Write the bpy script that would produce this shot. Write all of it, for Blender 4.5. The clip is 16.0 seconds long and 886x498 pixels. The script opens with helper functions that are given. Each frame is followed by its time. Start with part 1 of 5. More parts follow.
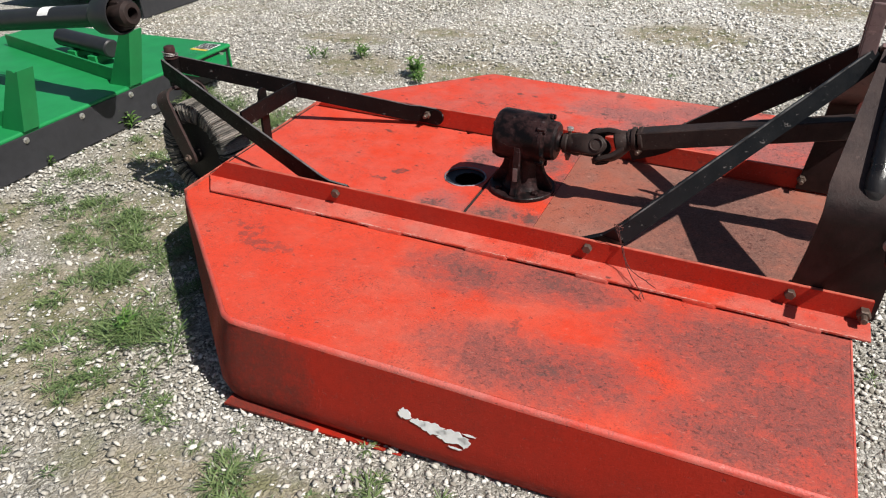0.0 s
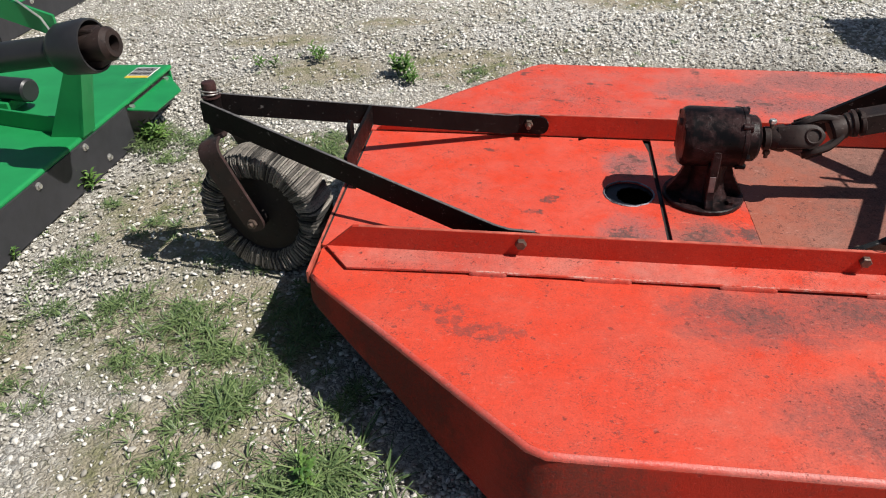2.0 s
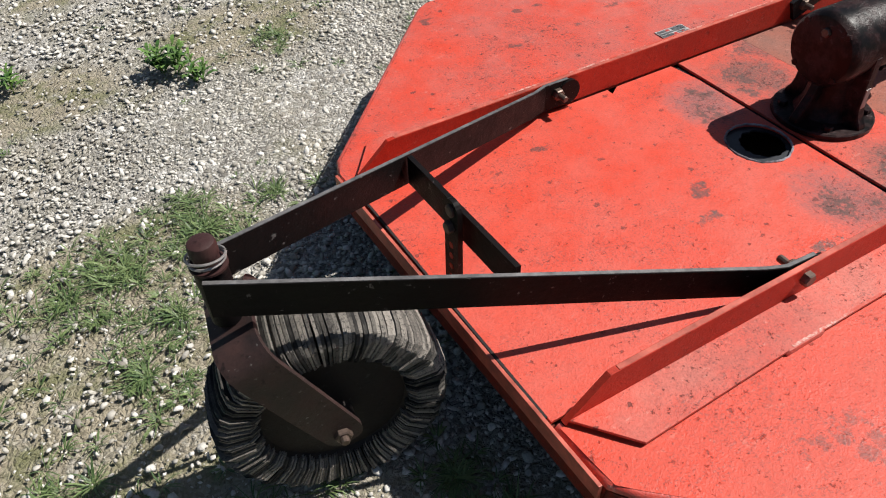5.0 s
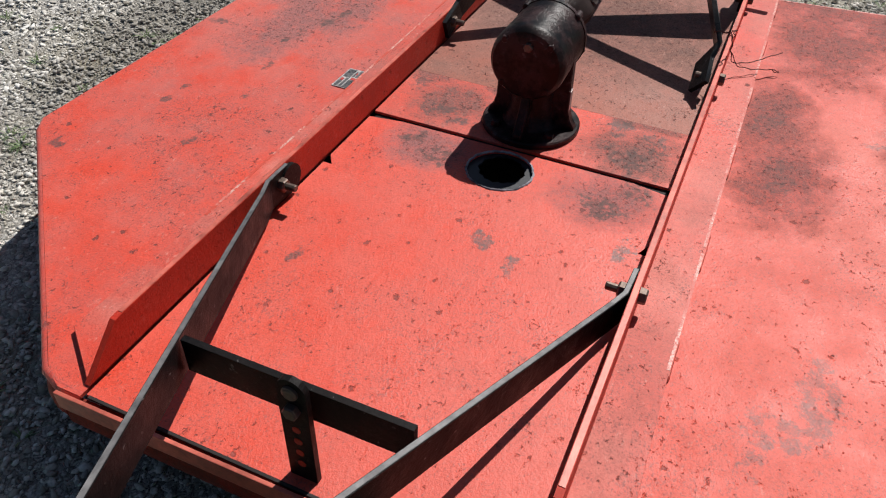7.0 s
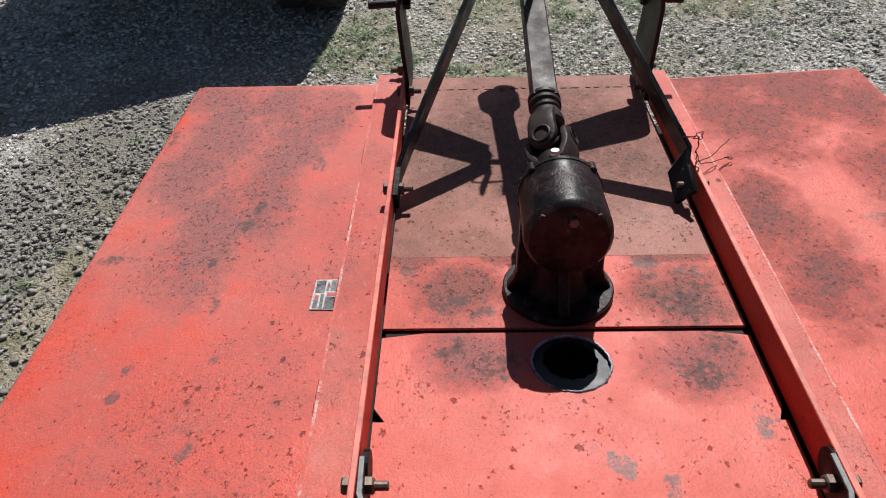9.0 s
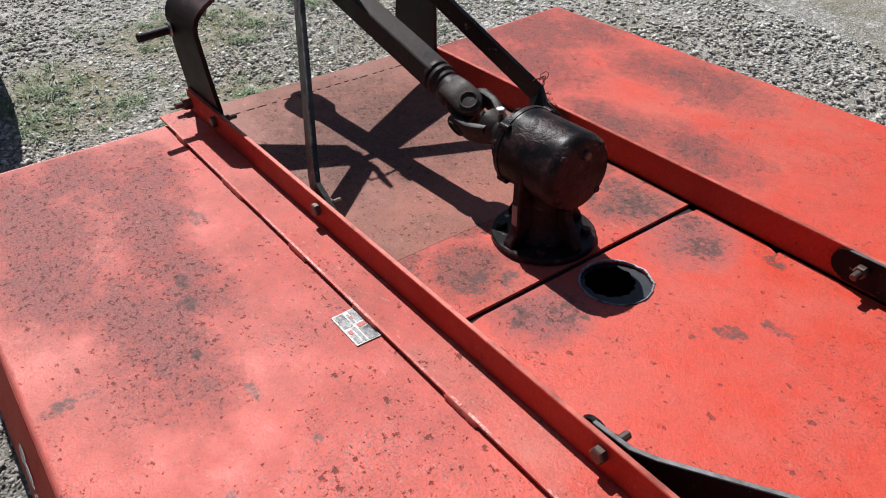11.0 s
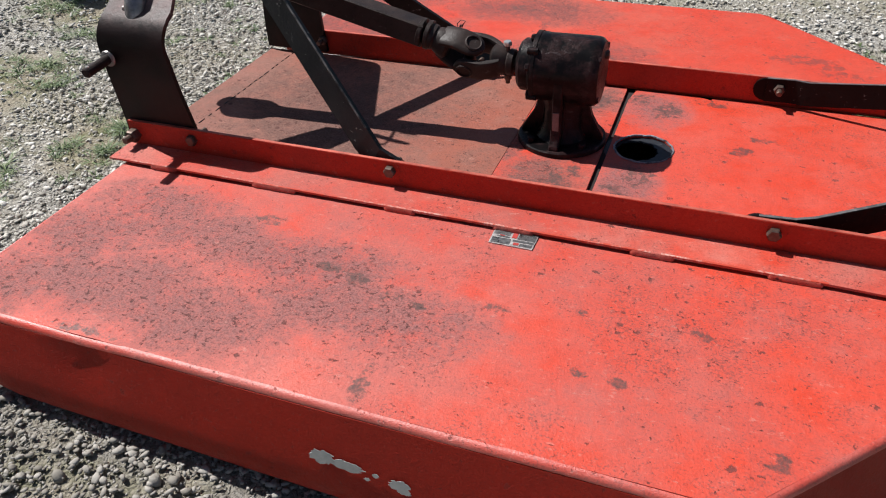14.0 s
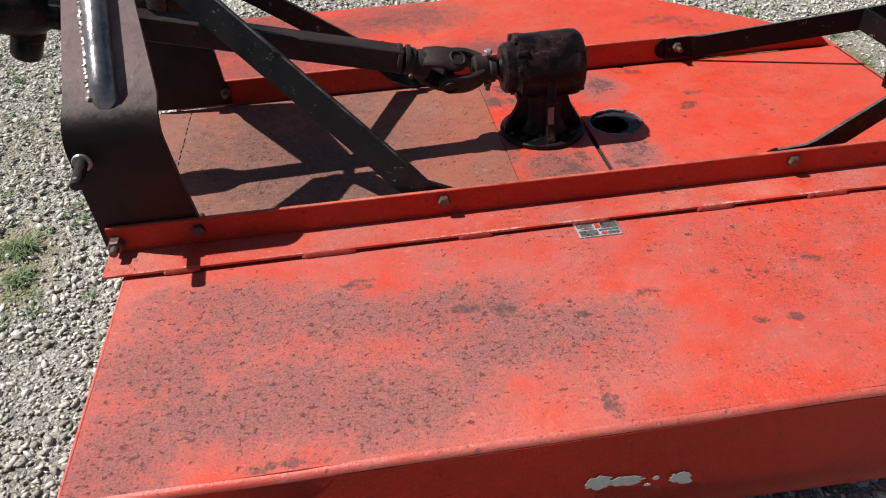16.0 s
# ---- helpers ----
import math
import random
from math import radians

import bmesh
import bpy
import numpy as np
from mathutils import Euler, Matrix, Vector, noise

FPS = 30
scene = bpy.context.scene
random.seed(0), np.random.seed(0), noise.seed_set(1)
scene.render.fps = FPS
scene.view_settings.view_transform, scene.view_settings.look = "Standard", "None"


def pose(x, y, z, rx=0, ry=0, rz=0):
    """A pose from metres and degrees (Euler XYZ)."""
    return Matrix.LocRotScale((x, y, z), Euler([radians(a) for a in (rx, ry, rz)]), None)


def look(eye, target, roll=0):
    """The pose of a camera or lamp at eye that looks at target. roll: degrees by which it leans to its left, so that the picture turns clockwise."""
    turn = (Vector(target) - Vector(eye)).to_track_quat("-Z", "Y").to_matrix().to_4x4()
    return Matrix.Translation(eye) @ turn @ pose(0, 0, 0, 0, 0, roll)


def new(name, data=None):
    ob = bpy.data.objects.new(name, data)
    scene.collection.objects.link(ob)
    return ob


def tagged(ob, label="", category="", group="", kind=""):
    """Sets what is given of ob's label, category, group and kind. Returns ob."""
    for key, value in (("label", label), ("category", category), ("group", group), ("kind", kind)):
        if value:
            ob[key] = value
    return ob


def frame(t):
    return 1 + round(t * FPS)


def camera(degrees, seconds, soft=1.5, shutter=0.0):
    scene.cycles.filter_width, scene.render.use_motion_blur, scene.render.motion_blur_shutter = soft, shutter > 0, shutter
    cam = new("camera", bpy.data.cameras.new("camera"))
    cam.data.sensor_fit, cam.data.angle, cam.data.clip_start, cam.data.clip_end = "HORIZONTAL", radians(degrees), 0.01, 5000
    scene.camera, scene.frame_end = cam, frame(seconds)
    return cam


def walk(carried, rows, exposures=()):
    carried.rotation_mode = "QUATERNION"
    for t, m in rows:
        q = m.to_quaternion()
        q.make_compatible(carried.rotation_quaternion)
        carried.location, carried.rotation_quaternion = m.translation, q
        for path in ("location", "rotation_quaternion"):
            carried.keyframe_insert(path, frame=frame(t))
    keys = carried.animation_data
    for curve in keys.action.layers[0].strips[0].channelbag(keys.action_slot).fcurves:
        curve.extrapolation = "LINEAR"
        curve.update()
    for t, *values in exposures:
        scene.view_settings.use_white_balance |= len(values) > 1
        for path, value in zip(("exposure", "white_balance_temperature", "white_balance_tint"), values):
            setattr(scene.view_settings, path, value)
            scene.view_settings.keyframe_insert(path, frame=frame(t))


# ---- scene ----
cam = camera(60.1, 16.0, soft=1.1)
# time, eye, target, roll
PATH = [
    (0, (0.101, 0.071, 1.440), (-0.626, 1.625, 0.411), -2.5),
    (0.5, (-0.227, -0.002, 1.452), (-0.766, 1.624, 0.420), -2.5),
    (1, (-0.509, 0.051, 1.437), (-0.962, 1.699, 0.398), -3.5),
    (1.5, (-0.836, 0.189, 1.432), (-1.230, 1.839, 0.372), -4.2),
    (2, (-1.121, 0.316, 1.405), (-1.387, 1.964, 0.303), -4.1),
    (2.5, (-1.363, 0.429, 1.428), (-1.529, 2.055, 0.275), -5.6),
    (3, (-1.611, 0.646, 1.407), (-1.726, 2.256, 0.226), -7.4),
    (3.2, (-1.684, 0.719, 1.403), (-1.758, 2.322, 0.209), -7.5),
    (5.3, (-2.256, 1.559, 1.326), (-1.487, 2.744, -0.090), -5.8),
    (5.5, (-2.308, 1.594, 1.334), (-1.470, 2.712, -0.097), -6.3),
    (6, (-2.355, 1.696, 1.310), (-1.291, 2.593, -0.126), -2.9),
    (6.5, (-2.272, 1.803, 1.290), (-1.055, 2.532, -0.120), -0.4),
    (7, (-2.158, 1.931, 1.268), (-0.829, 2.536, -0.099), -0.2),
    (7.5, (-2.101, 2.037, 1.262), (-0.668, 2.506, -0.053), 0.0),
    (8, (-2.057, 2.196, 1.298), (-0.532, 2.465, 0.032), 0.6),
    (8.5, (-1.975, 2.377, 1.316), (-0.426, 2.529, 0.059), -0.4),
    (8.7, (-1.929, 2.447, 1.325), (-0.379, 2.575, 0.067), -1.6),
    (10.8, (-1.635, 3.342, 1.263), (-0.307, 2.488, 0.035), 0.6),
    (11, (-1.609, 3.380, 1.253), (-0.356, 2.425, 0.021), 0.5),
    (11.5, (-1.590, 3.526, 1.253), (-0.513, 2.366, 0.031), 1.6),
    (12, (-1.573, 3.705, 1.266), (-0.602, 2.440, 0.058), 2.2),
    (12.5, (-1.444, 3.832, 1.229), (-0.487, 2.552, 0.027), 1.8),
    (13, (-1.275, 3.923, 1.227), (-0.350, 2.631, 0.013), 1.2),
    (13.5, (-1.130, 4.026, 1.209), (-0.376, 2.632, -0.010), 0.9),
    (14, (-0.982, 4.177, 1.230), (-0.439, 2.683, 0.016), 0.4),
    (14.5, (-0.790, 4.252, 1.219), (-0.341, 2.718, 0.016), -0.4),
    (15, (-0.546, 4.282, 1.210), (-0.218, 2.718, 0.006), 0.1),
    (15.5, (-0.329, 4.260, 1.218), (-0.265, 2.665, 0.013), 0.9),
    (16, (-0.113, 4.226, 1.256), (-0.345, 2.648, 0.049), 0.2),
]
# seconds, stops, kelvin, tint
EXPOSURES = [(0, 0.02, 6450, 10), (5.5, 0.00, 6400, 10), (7.5, -0.22, 6300, 11), (8.7, -0.22, 6250, 11), (11.0, -0.11, 6100, 11), (13.0, -0.05, 6050, 11), (14.0, 0.02, 6250, 11), (16, 0.04, 6420, 10)]
walk(cam, [(t, look(eye, target, roll)) for t, eye, target, roll in PATH], EXPOSURES)

# ---- light ----
SUN = Vector((0.80, -0.18, 1.0)).normalized()
world = bpy.data.worlds.new("world")
scene.world = world
world.use_nodes = True
wn = world.node_tree.nodes
sky = wn.new("ShaderNodeTexSky")
sky.sky_type = "NISHITA"
sky.sun_disc = False
sky.sun_elevation = math.asin(SUN.z)
sky.sun_rotation = math.atan2(SUN.x, SUN.y)
world.node_tree.links.new(sky.outputs[0], wn["Background"].inputs[0])
wn["Background"].inputs[1].default_value = 0.050
sun_data = bpy.data.lights.new("sun", "SUN")
sun_data.energy, sun_data.angle, sun_data.color = 5.9, radians(0.55), (1.0, 0.955, 0.89)
sun = new("sun", sun_data)
sun.matrix_world = look((0, 0, 8), Vector((0, 0, 8)) - SUN)


# ---- materials ----
class Graph:
    """Short hand for a node material."""

    def __init__(self, name, rough=0.6, metal=0.0):
        self.m = bpy.data.materials.new(name)
        self.m.use_nodes = True
        self.t = self.m.node_tree
        self.b = self.t.nodes["Principled BSDF"]
        self.b.inputs["Roughness"].default_value = rough
        self.b.inputs["Metallic"].default_value = metal
        self.pos = self.t.nodes.new("ShaderNodeNewGeometry").outputs["Position"]

    def put(self, socket, value):
        if hasattr(value, "is_linked"):
            self.t.links.new(value, socket)
        elif isinstance(value, (tuple, list)) and len(value) == 3 and socket.type == "RGBA":
            socket.default_value = (*value, 1)
        else:
            socket.default_value = value

    def noise(self, scale, detail=4.0, rough=0.6, vec=None, distort=0.0):
        n = self.t.nodes.new("ShaderNodeTexNoise")
        self.put(n.inputs["Vector"], vec or self.pos)
        n.inputs["Scale"].default_value = scale
        n.inputs["Detail"].default_value = detail
        n.inputs["Roughness"].default_value = rough
        n.inputs["Distortion"].default_value = distort
        return n.outputs[0]

    def cells(self, scale, out="Distance", feature="F1", vec=None):
        n = self.t.nodes.new("ShaderNodeTexVoronoi")
        n.feature = feature
        self.put(n.inputs["Vector"], vec or self.pos)
        n.inputs["Scale"].default_value = scale
        return n.outputs[out]

    def ramp(self, x, lo, hi, a=0.0, b=1.0):
        n = self.t.nodes.new("ShaderNodeMapRange")
        n.clamp = True
        self.put(n.inputs[0], x)
        for k, v in zip((1, 2, 3, 4), (lo, hi, a, b)):
            n.inputs[k].default_value = v
        return n.outputs[0]

    def math(self, op, a, b=0.0):
        n = self.t.nodes.new("ShaderNodeMath")
        n.operation = op
        self.put(n.inputs[0], a)
        self.put(n.inputs[1], b)
        return n.outputs[0]

    def mix(self, f, a, b):
        n = self.t.nodes.new("ShaderNodeMix")
        n.data_type = "RGBA"
        self.put(n.inputs[0], f)
        self.put(n.inputs[6], a)
        self.put(n.inputs[7], b)
        return n.outputs[2]

    def scaled(self, sx, sy, sz):
        n = self.t.nodes.new("ShaderNodeVectorMath")
        n.operation = "MULTIPLY"
        self.put(n.inputs[0], self.pos)
        n.inputs[1].default_value = (sx, sy, sz)
        return n.outputs[0]

    def spots(self, places):
        """A soft mask round some places (x, y, rx, ry)."""
        total = None
        sep = self.t.nodes.new("ShaderNodeSeparateXYZ")
        self.put(sep.inputs[0], self.pos)
        for x, y, rx, ry in places:
            dx = self.math("DIVIDE", self.math("SUBTRACT", sep.outputs[0], x), rx)
            dy = self.math("DIVIDE", self.math("SUBTRACT", sep.outputs[1], y), ry)
            d = self.math("ADD", self.math("MULTIPLY", dx, dx), self.math("MULTIPLY", dy, dy))
            one = self.ramp(d, 0.0, 1.3, 1.0, 0.0)
            total = one if total is None else self.math("MAXIMUM", total, one)
        return total

    def random(self):
        return self.t.nodes.new("ShaderNodeObjectInfo").outputs["Random"]

    def island(self):
        return self.t.nodes.new("ShaderNodeNewGeometry").outputs["Random Per Island"]

    def bump(self, height, strength, distance):
        n = self.t.nodes.new("ShaderNodeBump")
        n.inputs["Strength"].default_value = strength
        n.inputs["Distance"].default_value = distance
        self.put(n.inputs["Height"], height)
        self.put(self.b.inputs["Normal"], n.outputs[0])

    def done(self, color, rough=None):
        self.put(self.b.inputs["Base Color"], color)
        if rough is not None:
            self.put(self.b.inputs["Roughness"], rough)
        return self.m


ORANGE, PINK, UMBER = (0.66, 0.056, 0.023), (0.62, 0.150, 0.112), (0.255, 0.115, 0.110)


def red_paint(name, fade, haze, flecks, patches=(), smudge=(), colors=(ORANGE, PINK, UMBER), gloss=0.52, bare_most=0.92, chalky=()):
    """Sun-faded orange-red paint: pink chalking, brown smudges, crowds of small dark chips and some bare spots."""
    g = Graph(name, 0.4)
    big, mid = g.noise(1.9, 4, 0.6), g.noise(8.0, 6, 0.66)
    fine, grain = g.noise(42.0, 6, 0.75), g.noise(210.0, 3, 0.7)
    # chalking and mottling of the sound paint
    chalk = g.ramp(g.math("ADD", g.math("MULTIPLY", big, 0.6), g.math("MULTIPLY", mid, 0.5)), 0.47, 0.66)
    if chalky:
        chalk = g.math("MULTIPLY", chalk, g.ramp(g.math("ADD", g.spots(chalky), g.math("SUBTRACT", mid, 0.5)), 0.0, 0.5, 0.30, 1.0))
    col = g.mix(g.math("MULTIPLY", chalk, fade), colors[0], colors[1])
    col = g.mix(g.ramp(g.math("ADD", g.math("MULTIPLY", grain, 0.6), g.math("MULTIPLY", fine, 0.4)), 0.45, 0.62, 0.0, 0.42), col, tuple(c * 0.58 for c in colors[0]))
    # brown smudges with soft, cloudy borders
    cloud = g.math("MULTIPLY", g.ramp(g.math("ADD", g.math("MULTIPLY", g.noise(2.2, 4, 0.55), 0.65), g.math("MULTIPLY", mid, 0.35)), 0.43, 0.68), haze)
    zone = g.ramp(g.math("ADD", g.math("MULTIPLY", g.noise(3.1, 5, 0.6), 0.6), g.math("MULTIPLY", g.noise(19.0, 4, 0.6), 0.4)), 0.42, 0.62, 0.22, 1.0)
    if smudge:
        ragged = g.math("ADD", g.math("MULTIPLY", g.math("SUBTRACT", mid, 0.5), 1.5), g.math("MULTIPLY", g.math("SUBTRACT", fine, 0.5), 0.7))
        area = g.spots(smudge)
        soft = g.math("MULTIPLY", g.ramp(g.math("ADD", area, ragged), 0.06, 0.95), g.ramp(area, 0.0, 0.45, 0.0, 0.92))
        cloud = g.math("MAXIMUM", cloud, soft)
        zone = g.math("MAXIMUM", zone, g.math("MULTIPLY", soft, 1.25))
    broken = g.math("MULTIPLY", cloud, g.ramp(g.math("ADD", g.math("MULTIPLY", fine, 0.5), g.math("MULTIPLY", grain, 0.5)), 0.36, 0.56, 0.55, 1.0))
    col = g.mix(g.math("MULTIPLY", broken, 0.94), col, colors[2])
    # pale rubbed scratches
    scratch = g.ramp(g.noise(70.0, 4, 0.7, vec=g.scaled(0.7, 1.3, 1.0)), 0.61, 0.69)
    col = g.mix(g.math("MULTIPLY", scratch, 0.32 * fade), col, (0.66, 0.36, 0.29))
    # grainy wear: small crowded flecks, fewer large ones and stray chips
    long = g.scaled(0.95, 1.05, 1.0)
    f1 = g.ramp(g.math("ADD", g.noise(215.0, 4, 0.64, vec=long), g.math("MULTIPLY", zone, 0.165)), 0.655, 0.745)
    f2 = g.ramp(g.math("ADD", g.noise(88.0, 5, 0.66, vec=long), g.math("MULTIPLY", zone, 0.098)), 0.690, 0.735)
    col = g.mix(g.math("MULTIPLY", f1, 0.60 * min(1.0, flecks)), col, (0.55 * colors[2][0] + 0.02, 0.42 * colors[2][1] + 0.004, 0.38 * colors[2][2] + 0.004))
    sep = g.t.nodes.new("ShaderNodeSeparateColor")
    vec = g.scaled(0.9, 1.1, 1.0)
    g.put(sep.inputs[0], g.cells(31.0, "Color", vec=vec))
    size = g.math("MULTIPLY", g.ramp(sep.outputs[0], 0.70, 1.0, 0.0, 0.24), g.ramp(g.noise(120.0, 4, 0.7), 0.34, 0.60, 0.1, 1.3))
    f3 = g.ramp(g.math("SUBTRACT", size, g.cells(31.0, vec=vec)), -0.03, 0.05)
    worn = g.ramp(g.noise(36.0, 6, 0.74), 0.655, 0.690, 0.0, 0.85)
    dark = g.math("MULTIPLY", g.math("MAXIMUM", g.math("MAXIMUM", f2, f3), worn), flecks)
    if patches:
        edge = g.math("ADD", g.noise(30.0, 7, 0.74), g.math("MULTIPLY", g.math("SUBTRACT", g.spots(patches), 1.0), 0.30))
        bare = g.math("MULTIPLY", g.ramp(edge, 0.42, 0.50), g.ramp(g.math("ADD", g.math("MULTIPLY", grain, 0.5), g.math("MULTIPLY", fine, 0.5)), 0.40, 0.56, bare_most - 0.35, bare_most))
        col = g.mix(bare, col, (0.090, 0.050, 0.044))
    col = g.mix(g.math("MULTIPLY", dark, 0.78), col, (0.092, 0.030, 0.026))
    g.bump(g.math("ADD", g.math("MULTIPLY", fine, 0.4), g.math("ADD", g.math("MULTIPLY", grain, 0.3), g.math("MULTIPLY", dark, -0.6))), 0.6, 0.005)
    g.b.inputs["Specular IOR Level"].default_value = gloss
    return g.done(col, g.ramp(g.math("ADD", mid, g.math("ADD", cloud, g.math("MULTIPLY", dark, 0.5))), 0.3, 1.3, 0.44, 0.80))


def black_steel(name, base, brown, amount, rough=0.45, wear=0.5, gloss=0.25):
    """Black-painted or oily steel with brown rust and pale rubbed marks."""
    g = Graph(name, rough)
    n1, n2, n3 = g.noise(14.0, 6, 0.65), g.noise(70.0, 6, 0.7), g.noise(5.0, 3)
    col = g.mix(g.math("MULTIPLY", g.ramp(g.math("ADD", g.math("MULTIPLY", n1, 0.6), g.math("MULTIPLY", n3, 0.4)), 0.42, 0.6), amount), base, brown)
    col = g.mix(g.ramp(n2, 0.56, 0.72), col, tuple(c * 0.45 for c in base))
    chips = g.math("MULTIPLY", g.math("MAXIMUM", g.ramp(g.noise(36.0, 5, 0.7), 0.65, 0.69), g.ramp(g.noise(95.0, 4, 0.7, vec=g.scaled(0.6, 1.0, 1.0)), 0.655, 0.70)), wear)
    col = g.mix(chips, col, (0.30, 0.28, 0.27))
    g.bump(g.math("ADD", n2, g.math("MULTIPLY", n1, 0.8)), 0.3, 0.004)
    g.b.inputs["Specular IOR Level"].default_value = gloss
    return g.done(col, g.ramp(n1, 0.3, 0.7, rough - 0.12, rough + 0.2))


def plain(name, color, rough=0.5, metal=0.0, vary=0.25, scale=40.0, relief=0.15):
    g = Graph(name, rough, metal)
    n, n2 = g.noise(scale, 5, 0.65), g.noise(scale * 0.15, 3)
    f = g.math("ADD", g.math("MULTIPLY", n, 0.6), g.math("MULTIPLY", n2, 0.4))
    col = g.mix(g.ramp(f, 0.32, 0.68), tuple(c * (1 - vary) for c in color), tuple(min(1, c * (1 + vary)) for c in color))
    g.bump(n, relief, 0.003)
    return g.done(col, g.ramp(n2, 0.3, 0.7, max(0.08, rough - 0.1), min(1, rough + 0.12)))


SIDE_NEAR = red_paint("worn_red_paint_near_side", 0.62, 0.28, 0.75,
                      [(-1.37, 1.77, 0.10, 0.05), (-1.27, 1.69, 0.17, 0.05), (-1.345, 1.72, 0.06, 0.04), (-0.62, 1.81, 0.13, 0.06), (-0.365, 1.86, 0.13, 0.05), (-0.42, 1.60, 0.03, 0.07), (-0.30, 1.47, 0.10, 0.04)],
                      [(-0.62, 1.80, 0.26, 0.14), (-0.36, 1.85, 0.26, 0.12), (-0.36, 1.47, 0.34, 0.16), (-0.22, 1.50, 0.22, 0.12), (0.10, 1.75, 0.38, 0.20), (0.26, 1.52, 0.26, 0.26), (0.20, 1.42, 0.30, 0.14), (0.33, 1.75, 0.16, 0.3)],
                      (ORANGE, (0.62, 0.125, 0.078), (0.19, 0.064, 0.056)), bare_most=0.62, chalky=[(-0.15, 1.65, 0.75, 0.50)])
SIDE_FAR = red_paint("worn_red_paint_far_side", 0.80, 0.62, 1.0,
                     [(-0.402, 3.100, 0.050, 0.026), (-0.330, 3.085, 0.06, 0.025), (-0.487, 3.127, 0.042, 0.020), (-0.552, 3.143, 0.036, 0.022), (-0.885, 3.218, 0.028, 0.022), (-0.960, 3.223, 0.028, 0.022), (-0.535, 3.37, 0.030, 0.075), (-0.85, 3.062, 0.035, 0.02), (-1.096, 3.056, 0.05, 0.025), (-1.221, 3.317, 0.035, 0.03), (0.02, 3.405, 0.12, 0.02), (-0.12, 2.96, 0.05, 0.035), (-0.70, 3.10, 0.04, 0.02)],
                     [(0.08, 3.25, 0.36, 0.17), (-0.12, 3.29, 0.34, 0.15), (0.22, 3.14, 0.24, 0.20), (-0.28, 3.08, 0.34, 0.13), (-0.45, 3.18, 0.34, 0.15), (0.31, 3.33, 0.16, 0.2), (-0.05, 3.06, 0.3, 0.14), (0.16, 2.98, 0.26, 0.12)], chalky=[(0.05, 3.10, 0.75, 0.60)])
MID_REAR = red_paint("worn_red_paint_middle", 0.40, 0.16, 0.85,
                     [(-1.11, 2.32, 0.05, 0.035), (-1.16, 2.245, 0.055, 0.025), (-0.886, 2.52, 0.05, 0.07), (-0.843, 2.60, 0.05, 0.06), (-0.91, 2.135, 0.06, 0.085), (-0.83, 2.09, 0.06, 0.06), (-1.31, 2.63, 0.04, 0.02), (-1.02, 2.06, 0.06, 0.03)],
                     [(-0.87, 2.14, 0.12, 0.14), (-0.86, 2.56, 0.10, 0.14)])
MID_STRIP = red_paint("worn_red_paint_patch_plate", 0.75, 0.45, 1.0,
                      [(-0.602, 2.70, 0.055, 0.045), (-0.70, 2.128, 0.08, 0.09), (-0.624, 2.085, 0.08, 0.06), (-0.70, 2.60, 0.06, 0.07), (-0.66, 2.31, 0.07, 0.05), (-0.74, 2.10, 0.06, 0.07), (-0.735, 2.53, 0.03, 0.06), (-0.58, 2.18, 0.06, 0.05)],
                      [(-0.66, 2.58, 0.14, 0.14), (-0.68, 2.13, 0.14, 0.14), (-0.540, 2.12, 0.050, 0.12), (-0.545, 2.44, 0.055, 0.16), (-0.540, 2.68, 0.055, 0.10)],
                      (ORANGE, PINK, (0.18, 0.095, 0.082)))
RUST_RED, RUST_PINK, RUST_BROWN = (0.365, 0.112, 0.072), (0.330, 0.160, 0.122), (0.158, 0.090, 0.074)
MID_FRONT = red_paint("rusted_red_paint_front", 0.9, 0.95, 1.0, (), [(0.0, 2.38, 0.42, 0.5)], (RUST_RED, RUST_PINK, RUST_BROWN), 0.35)
RAIL = red_paint("worn_red_paint_rail", 0.35, 0.40, 0.6, colors=((0.49, 0.030, 0.0135), (0.54, 0.075, 0.047), (0.14, 0.038, 0.031)), gloss=0.22)


def scuffed_edge():
    """Red paint rubbed through to pale primer here and there."""
    g = Graph("scuffed_bare_edge", 0.5)
    rub = g.math("MULTIPLY", g.ramp(g.noise(9.0, 5, 0.7), 0.46, 0.60), g.ramp(g.noise(160.0, 4, 0.7), 0.40, 0.60))
    col = g.mix(rub, (0.50, 0.060, 0.032), (0.62, 0.40, 0.34))
    g.bump(g.noise(160.0, 4, 0.7), 0.3, 0.003)
    return g.done(col)


SCUFFED = scuffed_edge()
FOOT = red_paint("rubbed_red_paint_rail_foot", 1.0, 0.65, 1.0, colors=((0.62, 0.056, 0.027), (0.62, 0.165, 0.122), (0.24, 0.10, 0.09)), gloss=0.45)
RIM = red_paint("rubbed_red_paint_rim", 1.0, 0.25, 0.7, colors=((0.65, 0.050, 0.023), (0.64, 0.135, 0.100), UMBER), gloss=1.0)
RUBBED = plain("rubbed_pale_edge", (0.50, 0.115, 0.078), 0.45, 0.1, 0.55, 30)
# deeper red than the deck's: the skirts' shade painted in, with rear dirt
SKIRT = red_paint("shaded_red_paint_skirt", 0.03, 0.35, 0.5, (), [(-1.05, 1.3, 0.2, 0.2), (-1.45, 1.62, 0.30, 0.30), (-1.70, 1.88, 0.14, 0.14), (-1.74, 2.15, 0.10, 0.40), (-1.74, 2.60, 0.10, 0.30)], ((0.37, 0.019, 0.0085), (0.42, 0.034, 0.015), (0.115, 0.030, 0.021)), 0.2)
